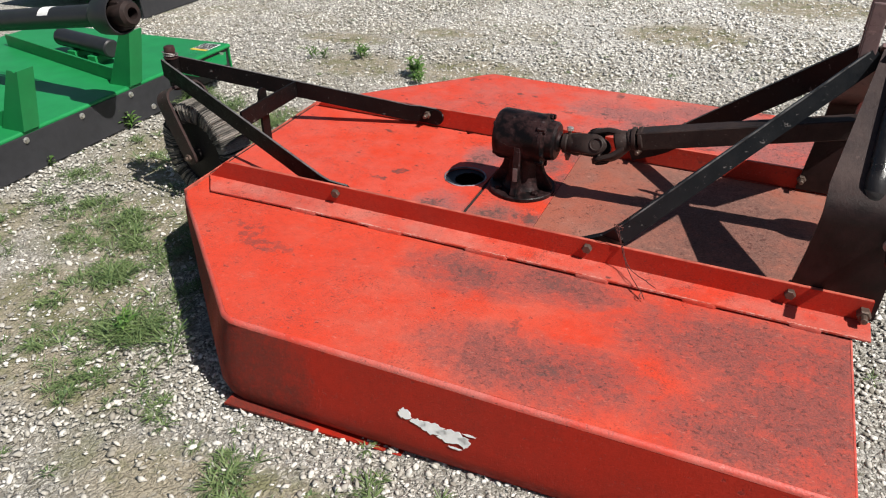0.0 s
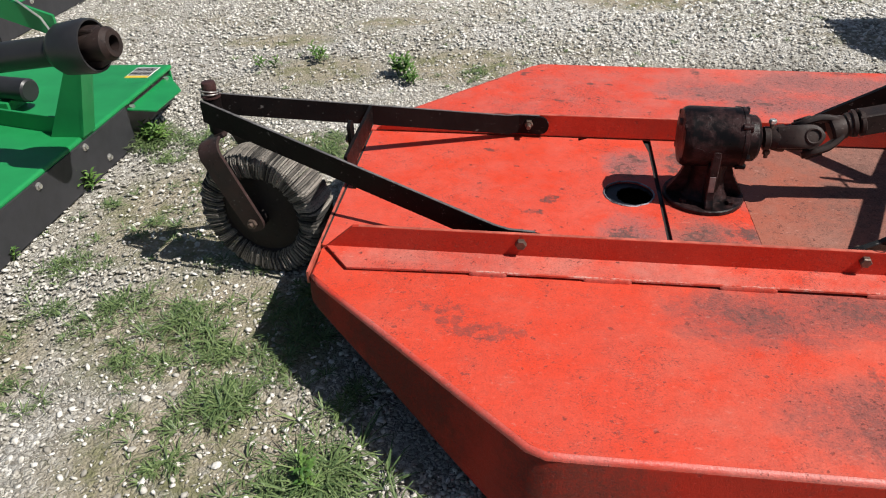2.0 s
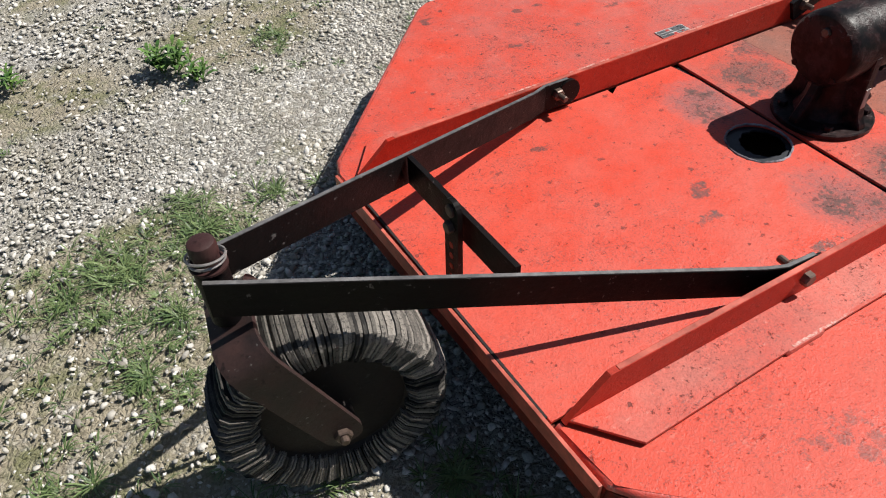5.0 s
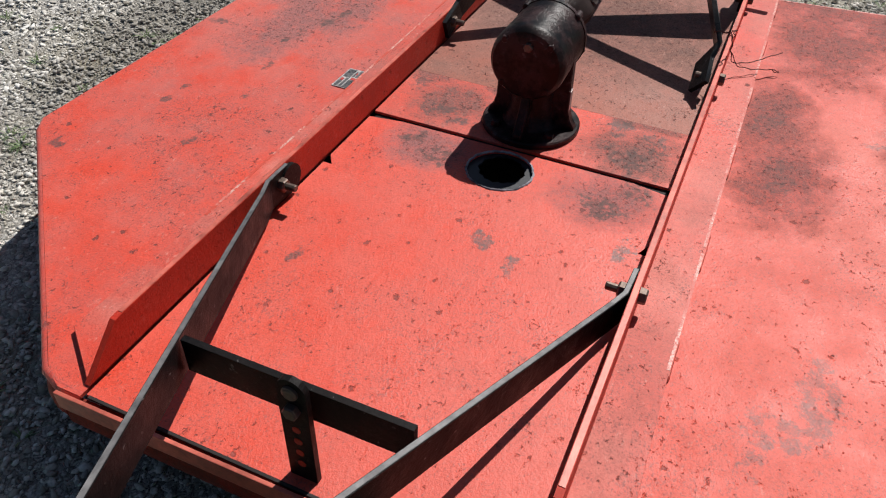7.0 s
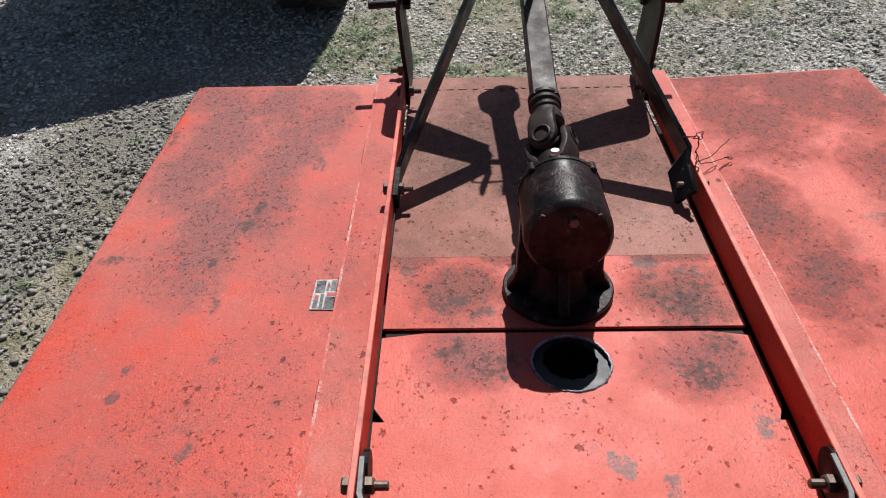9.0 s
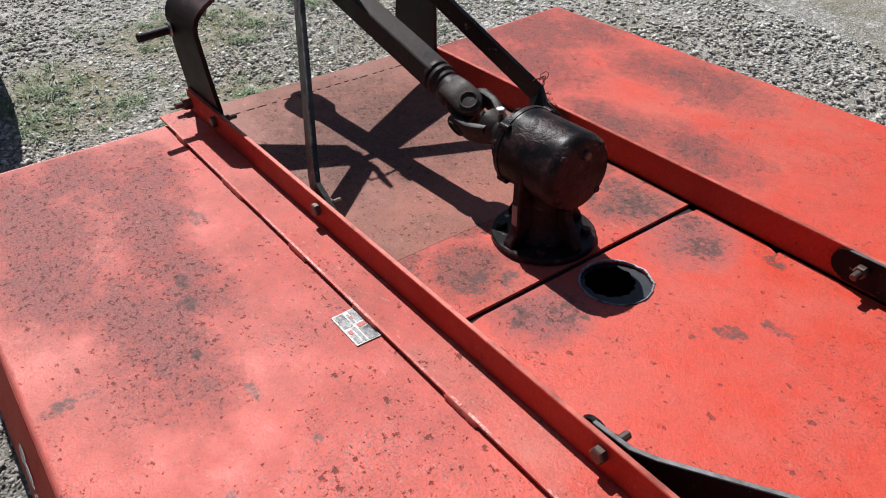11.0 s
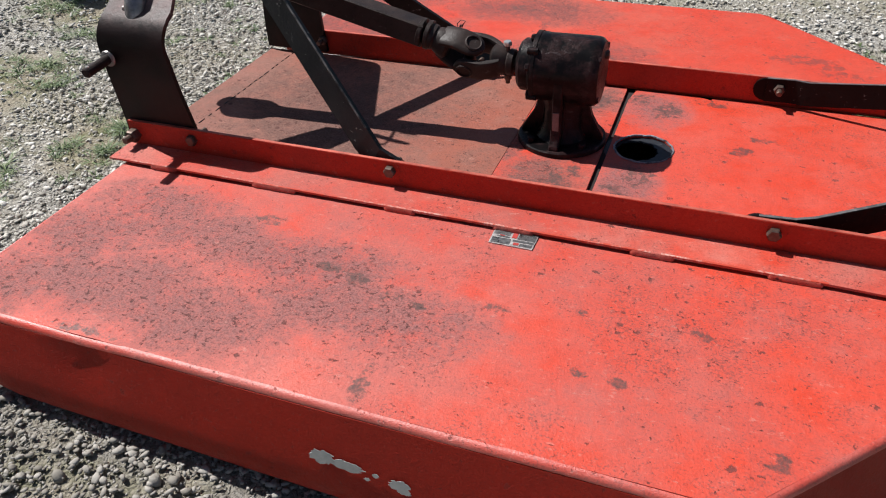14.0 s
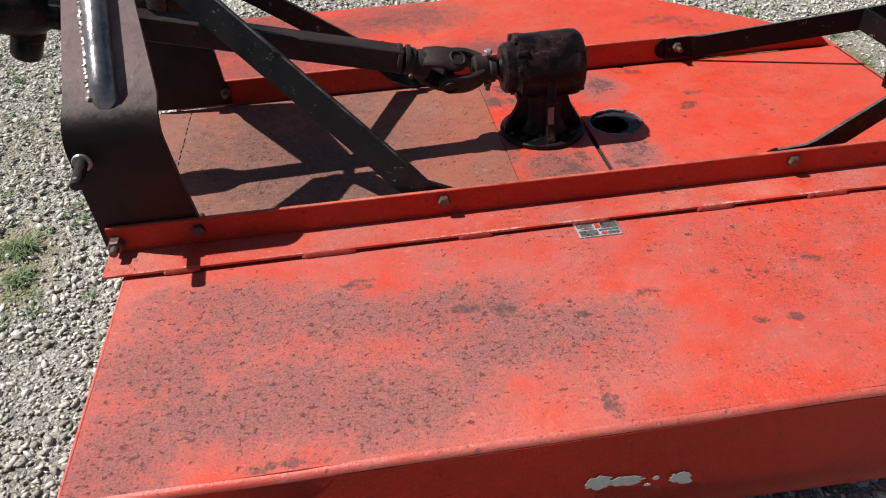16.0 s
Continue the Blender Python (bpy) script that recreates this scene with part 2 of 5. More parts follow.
BLACK_BAR = black_steel("black_painted_bar", (0.005, 0.0046, 0.005), (0.011, 0.0075, 0.007), 0.6, 0.46, 0.35, 0.12)


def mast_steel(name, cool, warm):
    """Hitch plate: heat-browned bare steel above; black paint and painted-in shade below the knee."""
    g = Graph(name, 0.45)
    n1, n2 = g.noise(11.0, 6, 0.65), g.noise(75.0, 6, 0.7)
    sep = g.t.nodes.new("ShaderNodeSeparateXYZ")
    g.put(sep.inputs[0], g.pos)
    above_knee = g.ramp(g.math("ADD", sep.outputs[2], g.math("MULTIPLY", n1, 0.10)), 0.572, 0.640)
    # near-black lower colour carries the plate's shade as well as its paint
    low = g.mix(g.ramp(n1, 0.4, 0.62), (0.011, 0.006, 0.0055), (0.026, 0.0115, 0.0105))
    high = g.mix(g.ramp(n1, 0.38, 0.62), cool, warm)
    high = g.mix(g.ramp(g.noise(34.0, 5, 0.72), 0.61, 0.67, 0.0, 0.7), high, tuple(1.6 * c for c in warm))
    col = g.mix(above_knee, low, high)
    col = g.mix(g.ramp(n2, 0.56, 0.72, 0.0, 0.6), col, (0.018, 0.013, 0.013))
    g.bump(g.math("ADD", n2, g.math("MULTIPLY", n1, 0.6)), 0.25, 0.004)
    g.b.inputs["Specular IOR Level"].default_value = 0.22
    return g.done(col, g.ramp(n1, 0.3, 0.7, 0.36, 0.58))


def greasy_iron():
    """Thick black paint over cast iron, wrinkled and glossy, peeled to a red-brown coat in places."""
    g = Graph("greasy_black_iron", 0.36)
    n1, n2 = g.noise(13.0, 6, 0.66), g.noise(75.0, 6, 0.7)
    wrinkle = g.noise(46.0, 4, 0.6, vec=g.scaled(0.55, 1.0, 1.5), distort=1.6)
    coat = g.ramp(g.math("ADD", g.math("MULTIPLY", n1, 0.7), g.math("MULTIPLY", g.noise(40.0, 5, 0.7), 0.3)), 0.45, 0.56)
    col = g.mix(coat, (0.005, 0.0042, 0.0046), (0.034, 0.017, 0.017))
    col = g.mix(g.ramp(n2, 0.58, 0.72, 0.0, 0.8), col, (0.003, 0.0026, 0.0026))
    col = g.mix(g.math("MULTIPLY", g.ramp(wrinkle, 0.60, 0.66), g.ramp(n1, 0.5, 0.6, 0.0, 0.6)), col, (0.095, 0.080, 0.082))
    g.bump(g.math("ADD", g.math("MULTIPLY", g.math("MULTIPLY", wrinkle, g.ramp(n1, 0.48, 0.60, 0.15, 1.0)), 1.2), g.math("MULTIPLY", n2, 0.3)), 0.40, 0.004)
    g.b.inputs["Specular IOR Level"].default_value = 0.16
    return g.done(col, g.ramp(n1, 0.3, 0.7, 0.26, 0.52))


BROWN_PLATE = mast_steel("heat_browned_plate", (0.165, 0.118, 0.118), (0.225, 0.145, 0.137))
# near plate and rod take darker colours than the far pair
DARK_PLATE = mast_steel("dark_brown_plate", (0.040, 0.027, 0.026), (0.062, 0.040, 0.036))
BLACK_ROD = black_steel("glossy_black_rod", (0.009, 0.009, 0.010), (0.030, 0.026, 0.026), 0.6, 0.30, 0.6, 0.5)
EDGE = plain("worn_sunlit_edge", (0.13, 0.125, 0.125), 0.45, 0.2, 0.6, 60)
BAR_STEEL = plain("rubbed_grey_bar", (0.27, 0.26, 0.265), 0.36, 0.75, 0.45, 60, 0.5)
CHAFED = black_steel("chafed_black_corner", (0.010, 0.011, 0.013), (0.20, 0.20, 0.20), 0.9, 0.40, 0.8)
BRACE = black_steel("scuffed_black_brace", (0.0042, 0.0052, 0.0070), (0.0105, 0.0115, 0.0130), 0.5, 0.36, 0.5, 0.30)
# worn rib face; light reflected off it is put into this paler colour
RIB_FACE = plain("rubbed_reflecting_pad", (0.19, 0.15, 0.145), 0.32, 0.3, 0.4, 60)
GREASE = greasy_iron()
IRON = black_steel("brown_driveline_iron", (0.018, 0.0135, 0.0125), (0.044, 0.0275, 0.024), 0.8, 0.50, 0.2)
FORK_RUST = black_steel("rusty_fork_plate", (0.033, 0.023, 0.022), (0.066, 0.034, 0.030), 0.85, 0.42, 0.5)
CAP_RUST = black_steel("red_brown_stem", (0.045, 0.021, 0.020), (0.066, 0.032, 0.029), 0.8, 0.5, 0.1)
RING = plain("dull_silver_ring", (0.30, 0.28, 0.27), 0.4, 0.4, 0.4, 90)
BOLT = plain("dull_bolt_steel", (0.125, 0.088, 0.070), 0.45, 0.5, 0.4, 90)
BRIGHT = plain("bright_zinc", (0.62, 0.60, 0.56), 0.35, 0.8, 0.2, 90)
# near-black colour that paints in the shade seen through gaps and hole
DARK_GAP = plain("gap_shade", (0.02, 0.016, 0.015), 0.9, 0.0, 0.3)
RIM_STEEL = black_steel("dark_wheel_rim", (0.014, 0.012, 0.012), (0.034, 0.024, 0.020), 0.8, 0.6, 0.1)
WIRE = plain("rusty_wire", (0.10, 0.035, 0.03), 0.6, 0.3)
GREEN = plain("green_implement_paint", (0.014, 0.235, 0.068), 0.36, 0.0, 0.18, 8, 0.05)
RUBBER = plain("black_rubber_flap", (0.030, 0.030, 0.034), 0.55, 0.0, 0.25, 25, 0.12)
SHIELD = plain("black_plastic_shield", (0.022, 0.022, 0.024), 0.42, 0.0, 0.25, 20, 0.06)
WHITE = plain("white_sticker", (0.86, 0.85, 0.83), 0.5, 0.0, 0.12, 60)
YELLOW = plain("yellow_sticker", (0.62, 0.45, 0.05), 0.5, 0.0, 0.15, 60)
BLACK_INK = plain("black_ink", (0.03, 0.03, 0.03), 0.5, 0.0, 0.2)
RED_INK = plain("red_ink", (0.45, 0.05, 0.04), 0.5, 0.0, 0.2)
TYRE_BLACK = plain("tractor_tyre_rubber", (0.028, 0.027, 0.027), 0.75, 0.0, 0.3, 30, 0.2)


def grey_rubber():
    g = Graph("weathered_laminated_rubber", 0.85)
    n = g.noise(190.0, 5, 0.7)
    cord = g.noise(420.0, 2, 0.5)
    dust = g.math("ADD", g.math("MULTIPLY", g.random(), 0.65), g.math("MULTIPLY", g.noise(22.0, 4), 0.6))
    col = g.mix(g.ramp(dust, 0.35, 0.85), (0.020, 0.018, 0.0165), (0.30, 0.27, 0.235))
    col = g.mix(g.ramp(n, 0.52, 0.66), col, (0.025, 0.024, 0.023))
    g.bump(g.math("ADD", n, cord), 0.6, 0.004)
    return g.done(col)


LAMINATE = grey_rubber()


# places where soil and moss lie between the stones: x, y and two half widths
SOIL_SPOTS = [(-2.70, 4.60, 0.40, 0.14), (-2.05, 4.90, 0.30, 0.10), (-0.45, 3.66, 0.35, 0.09), (-1.70, 1.18, 0.32, 0.14), (-2.75, 1.75, 0.25, 0.30), (-2.38, 2.66, 0.52, 0.46), (-2.10, 1.98, 0.52, 0.34), (-1.95, 1.48, 0.42, 0.32), (-2.25, 3.12, 0.45, 0.24), (-0.80, 0.98, 0.75, 0.16),
              (1.62, 1.45, 0.40, 0.36), (1.15, 2.95, 0.38, 0.24), (1.45, 2.35, 0.28, 0.42), (-1.55, 4.15, 0.40, 0.30), (-2.30, 4.10, 0.35, 0.25), (0.80, 2.50, 0.16, 0.26), (-0.50, 5.3, 0.5, 0.3), (0.2, 6.2, 0.6, 0.3)]


def ground_soil():
    g = Graph("gravel_and_dirt", 0.95)
    warp = g.t.nodes.new("ShaderNodeVectorMath")
    warp.operation = "MULTIPLY_ADD"
    wob = g.t.nodes.new("ShaderNodeTexNoise")
    wob.inputs["Scale"].default_value = 40.0
    g.put(wob.inputs["Vector"], g.pos)
    g.put(warp.inputs[0], wob.outputs["Color"])
    warp.inputs[1].default_value = (0.03, 0.03, 0.0)
    g.put(warp.inputs[2], g.pos)
    wv = warp.outputs[0]
    edge = g.cells(62.0, "Distance", "DISTANCE_TO_EDGE", wv)
    sepc, sepd = g.t.nodes.new("ShaderNodeSeparateColor"), g.t.nodes.new("ShaderNodeSeparateColor")
    g.put(sepc.inputs[0], g.cells(62.0, "Color", vec=wv))
    g.put(sepd.inputs[0], g.cells(170.0, "Color", vec=wv))
    stone = g.mix(sepc.outputs[0], (0.20, 0.188, 0.165), (0.80, 0.775, 0.725))
    grit = g.mix(sepd.outputs[1], (0.14, 0.128, 0.108), (0.68, 0.65, 0.585))
    col = g.mix(g.ramp(g.math("ADD", g.noise(3.0, 5), g.math("MULTIPLY", sepc.outputs[2], 0.25)), 0.50, 0.66), stone, grit)
    col = g.mix(g.math("MULTIPLY", g.ramp(edge, 0.0, 0.12, 0.75, 0.0), g.ramp(g.noise(23.0, 4, 0.7), 0.38, 0.60, 0.25, 1.0)), col, (0.105, 0.092, 0.072))
    col = g.mix(g.ramp(g.noise(150.0, 4, 0.72), 0.50, 0.68, 0.0, 0.6), col, (0.20, 0.175, 0.135))
    sep = g.t.nodes.new("ShaderNodeSeparateXYZ")
    g.put(sep.inputs[0], g.pos)
    # ground colour turns paler far off in y, slightly past the hitch
    paler = g.math("MAXIMUM", g.math("MULTIPLY", g.ramp(sep.outputs[1], 3.9, 5.0, 0.0, 0.5), g.ramp(sep.outputs[0], -2.4, -0.8, 0.15, 1.0)), g.ramp(sep.outputs[0], 0.5, 1.3, 0.0, 0.08))
    col = g.mix(g.math("MULTIPLY", paler, g.ramp(sepc.outputs[0], 0.25, 0.6)), col, (0.94, 0.92, 0.88))
    # oval beside the far skirt mixed towards darker grey-brown
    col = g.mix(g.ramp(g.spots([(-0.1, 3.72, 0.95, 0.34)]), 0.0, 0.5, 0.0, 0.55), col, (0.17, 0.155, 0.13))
    fine = g.noise(14.0, 5, 0.7)
    dirt = g.ramp(g.math("ADD", g.noise(1.3, 5, 0.65), g.math("MULTIPLY", fine, 0.25)), 0.60, 0.76, 0.0, 0.7)
    dirt = g.math("MAXIMUM", dirt, g.math("MULTIPLY", g.ramp(g.spots(SOIL_SPOTS), 0.1, 0.7), g.ramp(fine, 0.28, 0.47)))
    earth = g.mix(sepd.outputs[0], (0.25, 0.215, 0.15), (0.44, 0.39, 0.295))
    earth = g.mix(g.ramp(g.noise(6.0, 5, 0.7), 0.47, 0.60, 0.0, 0.75), earth, (0.15, 0.16, 0.062))
    col = g.mix(dirt, col, earth)
    g.bump(g.math("ADD", g.math("MULTIPLY", g.ramp(edge, 0.0, 0.3), 0.6), g.math("MULTIPLY", g.noise(170.0, 4, 0.7), 0.8)), 0.8, 0.010)
    return g.done(col)


def stones_mat():
    g = Graph("limestone_gravel", 0.9)
    r = g.island()
    col = g.mix(g.ramp(r, 0.0, 0.72), (0.21, 0.192, 0.16), (0.80, 0.77, 0.705))
    col = g.mix(g.ramp(r, 0.84, 0.97), col, (0.82, 0.80, 0.75))
    col = g.mix(g.ramp(g.noise(1.7, 4), 0.45, 0.68, 0.0, 0.35), col, (0.44, 0.39, 0.29))
    col = g.mix(g.ramp(g.noise(130.0, 4), 0.42, 0.7, 0.0, 0.6), col, (0.28, 0.26, 0.225))
    # stones in the same oval by the far skirt are tinted darker
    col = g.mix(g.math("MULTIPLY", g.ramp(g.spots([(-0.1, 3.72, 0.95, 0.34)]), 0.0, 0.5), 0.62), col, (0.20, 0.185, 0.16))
    sep = g.t.nodes.new("ShaderNodeSeparateXYZ")
    g.put(sep.inputs[0], g.pos)
    # far stones are mixed paler in the same regions as the ground
    paler = g.math("MAXIMUM", g.math("MULTIPLY", g.ramp(sep.outputs[1], 3.9, 5.0, 0.0, 0.6), g.ramp(sep.outputs[0], -2.4, -0.8, 0.15, 1.0)), g.ramp(sep.outputs[0], 0.5, 1.3, 0.0, 0.10))
    col = g.mix(g.math("MULTIPLY", paler, g.ramp(r, 0.2, 0.45)), col, (0.94, 0.92, 0.88))
    g.bump(g.noise(260.0, 3), 0.35, 0.003)
    return g.done(col)


def leaf(name, dark, light):
    g = Graph(name, 0.55)
    col = g.mix(g.ramp(g.math("ADD", g.math("MULTIPLY", g.island(), 0.75), g.math("MULTIPLY", g.noise(8.0, 2), 0.3)), 0.1, 0.95), dark, light)
    g.b.inputs["Subsurface Weight"].default_value = 0.0
    return g.done(col)


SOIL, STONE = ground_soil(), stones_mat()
GRASS = leaf("grass_blades", (0.045, 0.092, 0.028), (0.20, 0.265, 0.100))
WEED = leaf("weed_leaves", (0.045, 0.12, 0.022), (0.16, 0.27, 0.06))


# ---- builders ----
def mesh_of(name, bm, material, smooth=False):
    me = bpy.data.meshes.new(name)
    bmesh.ops.recalc_face_normals(bm, faces=bm.faces)
    if smooth:
        for f in bm.faces:
            f.smooth = True
        for e in bm.edges:
            if len(e.link_faces) == 2 and e.calc_face_angle(0) > 0.62:
                e.smooth = False
    bm.to_mesh(me)
    bm.free()
    me.materials.append(material)
    return me


def part(name, bm, material, parent, label="", smooth=False):
    """Links a bmesh as one mesh object under a thing or a part."""
    ob = new(name, mesh_of(name, bm, material, smooth))
    ob.parent = parent
    if label:
        tagged(ob, label)
    return ob


def thing(name, label, category, m=None, group="", kind=""):
    ob = new(name)
    ob.empty_display_size = 0.1
    if m is not None:
        ob.matrix_world = m
    return tagged(ob, label, category, group, kind)


def add_box(bm, lo, hi, bevel=0.0, m=None):
    r = bmesh.ops.create_cube(bm, size=1.0)
    vs = r["verts"]
    for v in vs:
        v.co = Vector([lo[i] + (v.co[i] + 0.5) * (hi[i] - lo[i]) for i in range(3)])
    if bevel > 0:
        es = list({e for v in vs for e in v.link_edges})
        made = bmesh.ops.bevel(bm, geom=es, offset=bevel, segments=2, affect="EDGES", profile=0.6)
        vs = list({v for f in made["faces"] for v in f.verts} | {v for v in vs if v.is_valid})
    if m is not None:
        bmesh.ops.transform(bm, matrix=m, verts=vs)
    return vs


def box(lo, hi, bevel=0.0, m=None):
    bm = bmesh.new()
    add_box(bm, lo, hi, bevel, m)
    return bm


def prism(points, z0, z1, bevel=0.0, m=None, bm=None):
    """A plate from an outline in x and y, between two heights."""
    bm = bm or bmesh.new()
    low = [bm.verts.new((x, y, z0)) for x, y in points]
    high = [bm.verts.new((x, y, z1)) for x, y in points]
    n = len(points)
    bm.faces.new(low[::-1])
    top = bm.faces.new(high)
    for i in range(n):
        bm.faces.new((low[i], low[(i + 1) % n], high[(i + 1) % n], high[i]))
    vs = low + high
    if bevel > 0:
        made = bmesh.ops.bevel(bm, geom=[e for e in top.edges], offset=bevel, segments=3, affect="EDGES", profile=0.5)
        vs = list({v for f in made["faces"] for v in f.verts} | {v for v in vs if v.is_valid})
    if m is not None:
        bmesh.ops.transform(bm, matrix=m, verts=[v for v in bm.verts])
    return bm


def lathe(profile, n=24, m=None, bm=None, arc=2 * math.pi):
    """Turns (radius, height) pairs round z; ends are closed."""
    bm = bm or bmesh.new()
    rings = []
    for r, z in profile:
        rings.append([bm.verts.new((r * math.cos(arc * k / n), r * math.sin(arc * k / n), z)) for k in range(n)])
    for a, b in zip(rings, rings[1:]):
        for k in range(n):
            bm.faces.new((a[k], a[(k + 1) % n], b[(k + 1) % n], b[k]))
    bm.faces.new(rings[0][::-1])
    bm.faces.new(rings[-1])
    if m is not None:
        bmesh.ops.transform(bm, matrix=m, verts=[v for r in rings for v in r])
    return bm


def along(a, b, up=(0, 0, 1)):
    """A pose at a whose z points to b and whose y leans to up."""
    a, b = Vector(a), Vector(b)
    z = (b - a).normalized()
    x = Vector(up).cross(z)
    x = x.normalized() if x.length > 1e-4 else Vector((1, 0, 0))
    y = z.cross(x)
    m = Matrix((x, y, z)).transposed().to_4x4()
    m.translation = a
    return m


def rod(a, b, r, n=16, chamfer=0.0, bm=None):
    h = (Vector(b) - Vector(a)).length
    c = chamfer
    prof = [(r, 0), (r, h)] if c <= 0 else [(r - c, 0), (r, c), (r, h - c), (r - c, h)]
    return lathe(prof, n, along(a, b), bm)


def sweep(path, radius, n=8, bm=None):
    """A round bar or hose along points."""
    bm = bm or bmesh.new()
    pts = [Vector(p) for p in path]
    rings = []
    for i, p in enumerate(pts):
        d = (pts[min(i + 1, len(pts) - 1)] - pts[max(i - 1, 0)]).normalized()
        s = d.cross(Vector((0.13, 0.21, 0.97)))
        s.normalize()
        u = d.cross(s)
        rings.append([bm.verts.new(p + radius * (math.cos(2 * math.pi * k / n) * s + math.sin(2 * math.pi * k / n) * u)) for k in range(n)])
    for a, b in zip(rings, rings[1:]):
        for k in range(n):
            bm.faces.new((a[k], a[(k + 1) % n], b[(k + 1) % n], b[k]))
    bm.faces.new(rings[0][::-1])
    bm.faces.new(rings[-1])
    return bm


def strip(path, height, thick, bevel=0.0015):
    """A flat bar standing on edge along points (x, y, z of its top edge)."""
    bm = bmesh.new()
    pts = [Vector(p) for p in path]
    rings = []
    for i, p in enumerate(pts):
        d = pts[min(i + 1, len(pts) - 1)] - pts[max(i - 1, 0)]
        side = Vector((-d.y, d.x, 0)).normalized() * thick / 2
        down = Vector((0, 0, -height))
        rings.append([bm.verts.new(q) for q in (p - side, p + side, p + side + down, p - side + down)])
    for a, b in zip(rings, rings[1:]):
        for k in range(4):
            bm.faces.new((a[k], a[(k + 1) % 4], b[(k + 1) % 4], b[k]))
    bm.faces.new(rings[0][::-1])
    bm.faces.new(rings[-1])
    if bevel:
        es = [e for e in bm.edges if len(e.link_faces) == 2 and e.calc_face_angle(0) > 1.0]
        bmesh.ops.bevel(bm, geom=es, offset=bevel, segments=1, affect="EDGES")
    return bm


def hex_bolt(a, d, across=0.024, head=0.012, stud=0.0):
    """A hexagon head (and a stud beyond it) at a, pointing along d."""
    d = Vector(d).normalized()
    p = along(a, Vector(a) + d)
    bm = lathe([(across * 0.577, 0), (across * 0.577, head * 0.8), (across * 0.48, head)], 6, p)
    if stud > 0:
        lathe([(across * 0.30, head * 0.9), (across * 0.30, head + stud - 0.002), (across * 0.24, head + stud)], 10, p, bm)
    return bm


# ---- the ground ----
gm = bmesh.new()
bmesh.ops.create_grid(gm, x_segments=120, y_segments=120, size=6.0)
for v in gm.verts:
    v.co += Vector((-0.8, 2.4, 0))
    w = noise.noise(v.co * 0.9) * 0.012 + noise.noise(v.co * 4.0) * 0.005
    v.co.z = w - 0.004
rim_edges = [e for e in gm.edges if e.is_boundary]
made = bmesh.ops.extrude_edge_only(gm, edges=rim_edges)
for v in [x for x in made["geom"] if isinstance(x, bmesh.types.BMVert)]:
    c = Vector((v.co.x + 0.8, v.co.y - 2.4, 0))
    v.co = Vector((-0.8, 2.4, -0.02)) + c * 100
ground = new("ground", mesh_of("ground", gm, SOIL, True))
tagged(ground, "pale grey limestone gravel yard with dirt and thin grass", "ground", kind="structure")

# ---- the red rotary cutter; x runs to its hitch, z is the height over its deck ----
TILT_X, TILT_Y, DECK_Z = -0.0437, 0.0107, 0.1758
ez = Vector((-TILT_X, -TILT_Y, 1)).normalized()
ex = Vector((1, 0, TILT_X)).normalized()
ey = ez.cross(ex)
CUT = Matrix((ex, ey, ez)).transposed().to_4x4()
CUT.translation = (0, 0, DECK_Z)
INV = CUT.inverted()


def L(x, y, z):
    """A place of the world, as the cutter sees it."""
    return INV @ Vector((x, y, z))


cutter = thing("rotary_cutter", "worn orange-red tractor rotary cutter with black hitch frame standing on gravel", "rotary cutter", CUT)
MIDDLE = 2.38
NEAR, FAR = 1.318, 3.432
WEB = ((2.001, 2.013, 1.917), (2.756, 2.745, 2.845))  # outer face, inner face, edge of the foot


def bow(y):
    """The deck sheet of one side has sprung up a little towards its outer edge."""
    return 0.027 * max(0.0, (1.93 - y) / 0.61)


def skirt_bm(line, thick=0.006, dimple=None):
    """A skirt of sheet along (x, y, top, bottom, flare outward x, y): it leans out and tucks in at its foot."""
    bm = bmesh.new()
    cols = []
    rows_ = ((0.0, 0.0), (0.18, 0.26), (0.36, 0.52), (0.56, 0.80), (0.72, 0.98), (0.84, 0.95), (0.93, 0.72), (1.0, 0.40))
    dense = []
    for a, b in zip(line, line[1:]):
        n = max(1, int(math.hypot(b[0] - a[0], b[1] - a[1]) / 0.045))
        dense += [tuple(a[i] + (b[i] - a[i]) * k / n for i in range(6)) for k in range(n)]
    dense.append(line[-1])
    for x, y, top, bot, ox, oy in dense:
        inn = Vector((-0.5 - x, MIDDLE - y, 0)).normalized()
        col = []
        for f, o in rows_:
            q = Vector((x + ox * o, y + oy * o, top + bow(y) * (1 - f) + (bot - top) * f))
            q += inn * (0.002 * noise.noise(Vector((x * 3, y * 3, f * 2))))
            if dimple:
                q += inn * 0.013 * math.exp(-((x - dimple[0]) / 0.045) ** 2 - ((f - dimple[1]) / 0.14) ** 2)
            col.append(q)
        col += [q + inn * thick for q in col[::-1]]
        cols.append([bm.verts.new(q) for q in col])
    n = len(cols[0])
    for a, b in zip(cols, cols[1:]):
        for k in range(n):
            bm.faces.new((a[k], a[(k + 1) % n], b[(k + 1) % n], b[k]))
    bm.faces.new(cols[0][::-1])
    bm.faces.new(cols[-1])
    return bm


def arc_points(cx, cy, r, a0, a1, n):
    return [(cx + r * math.cos(radians(a0 + (a1 - a0) * k / n)), cy + r * math.sin(radians(a0 + (a1 - a0) * k / n))) for k in range(n + 1)]


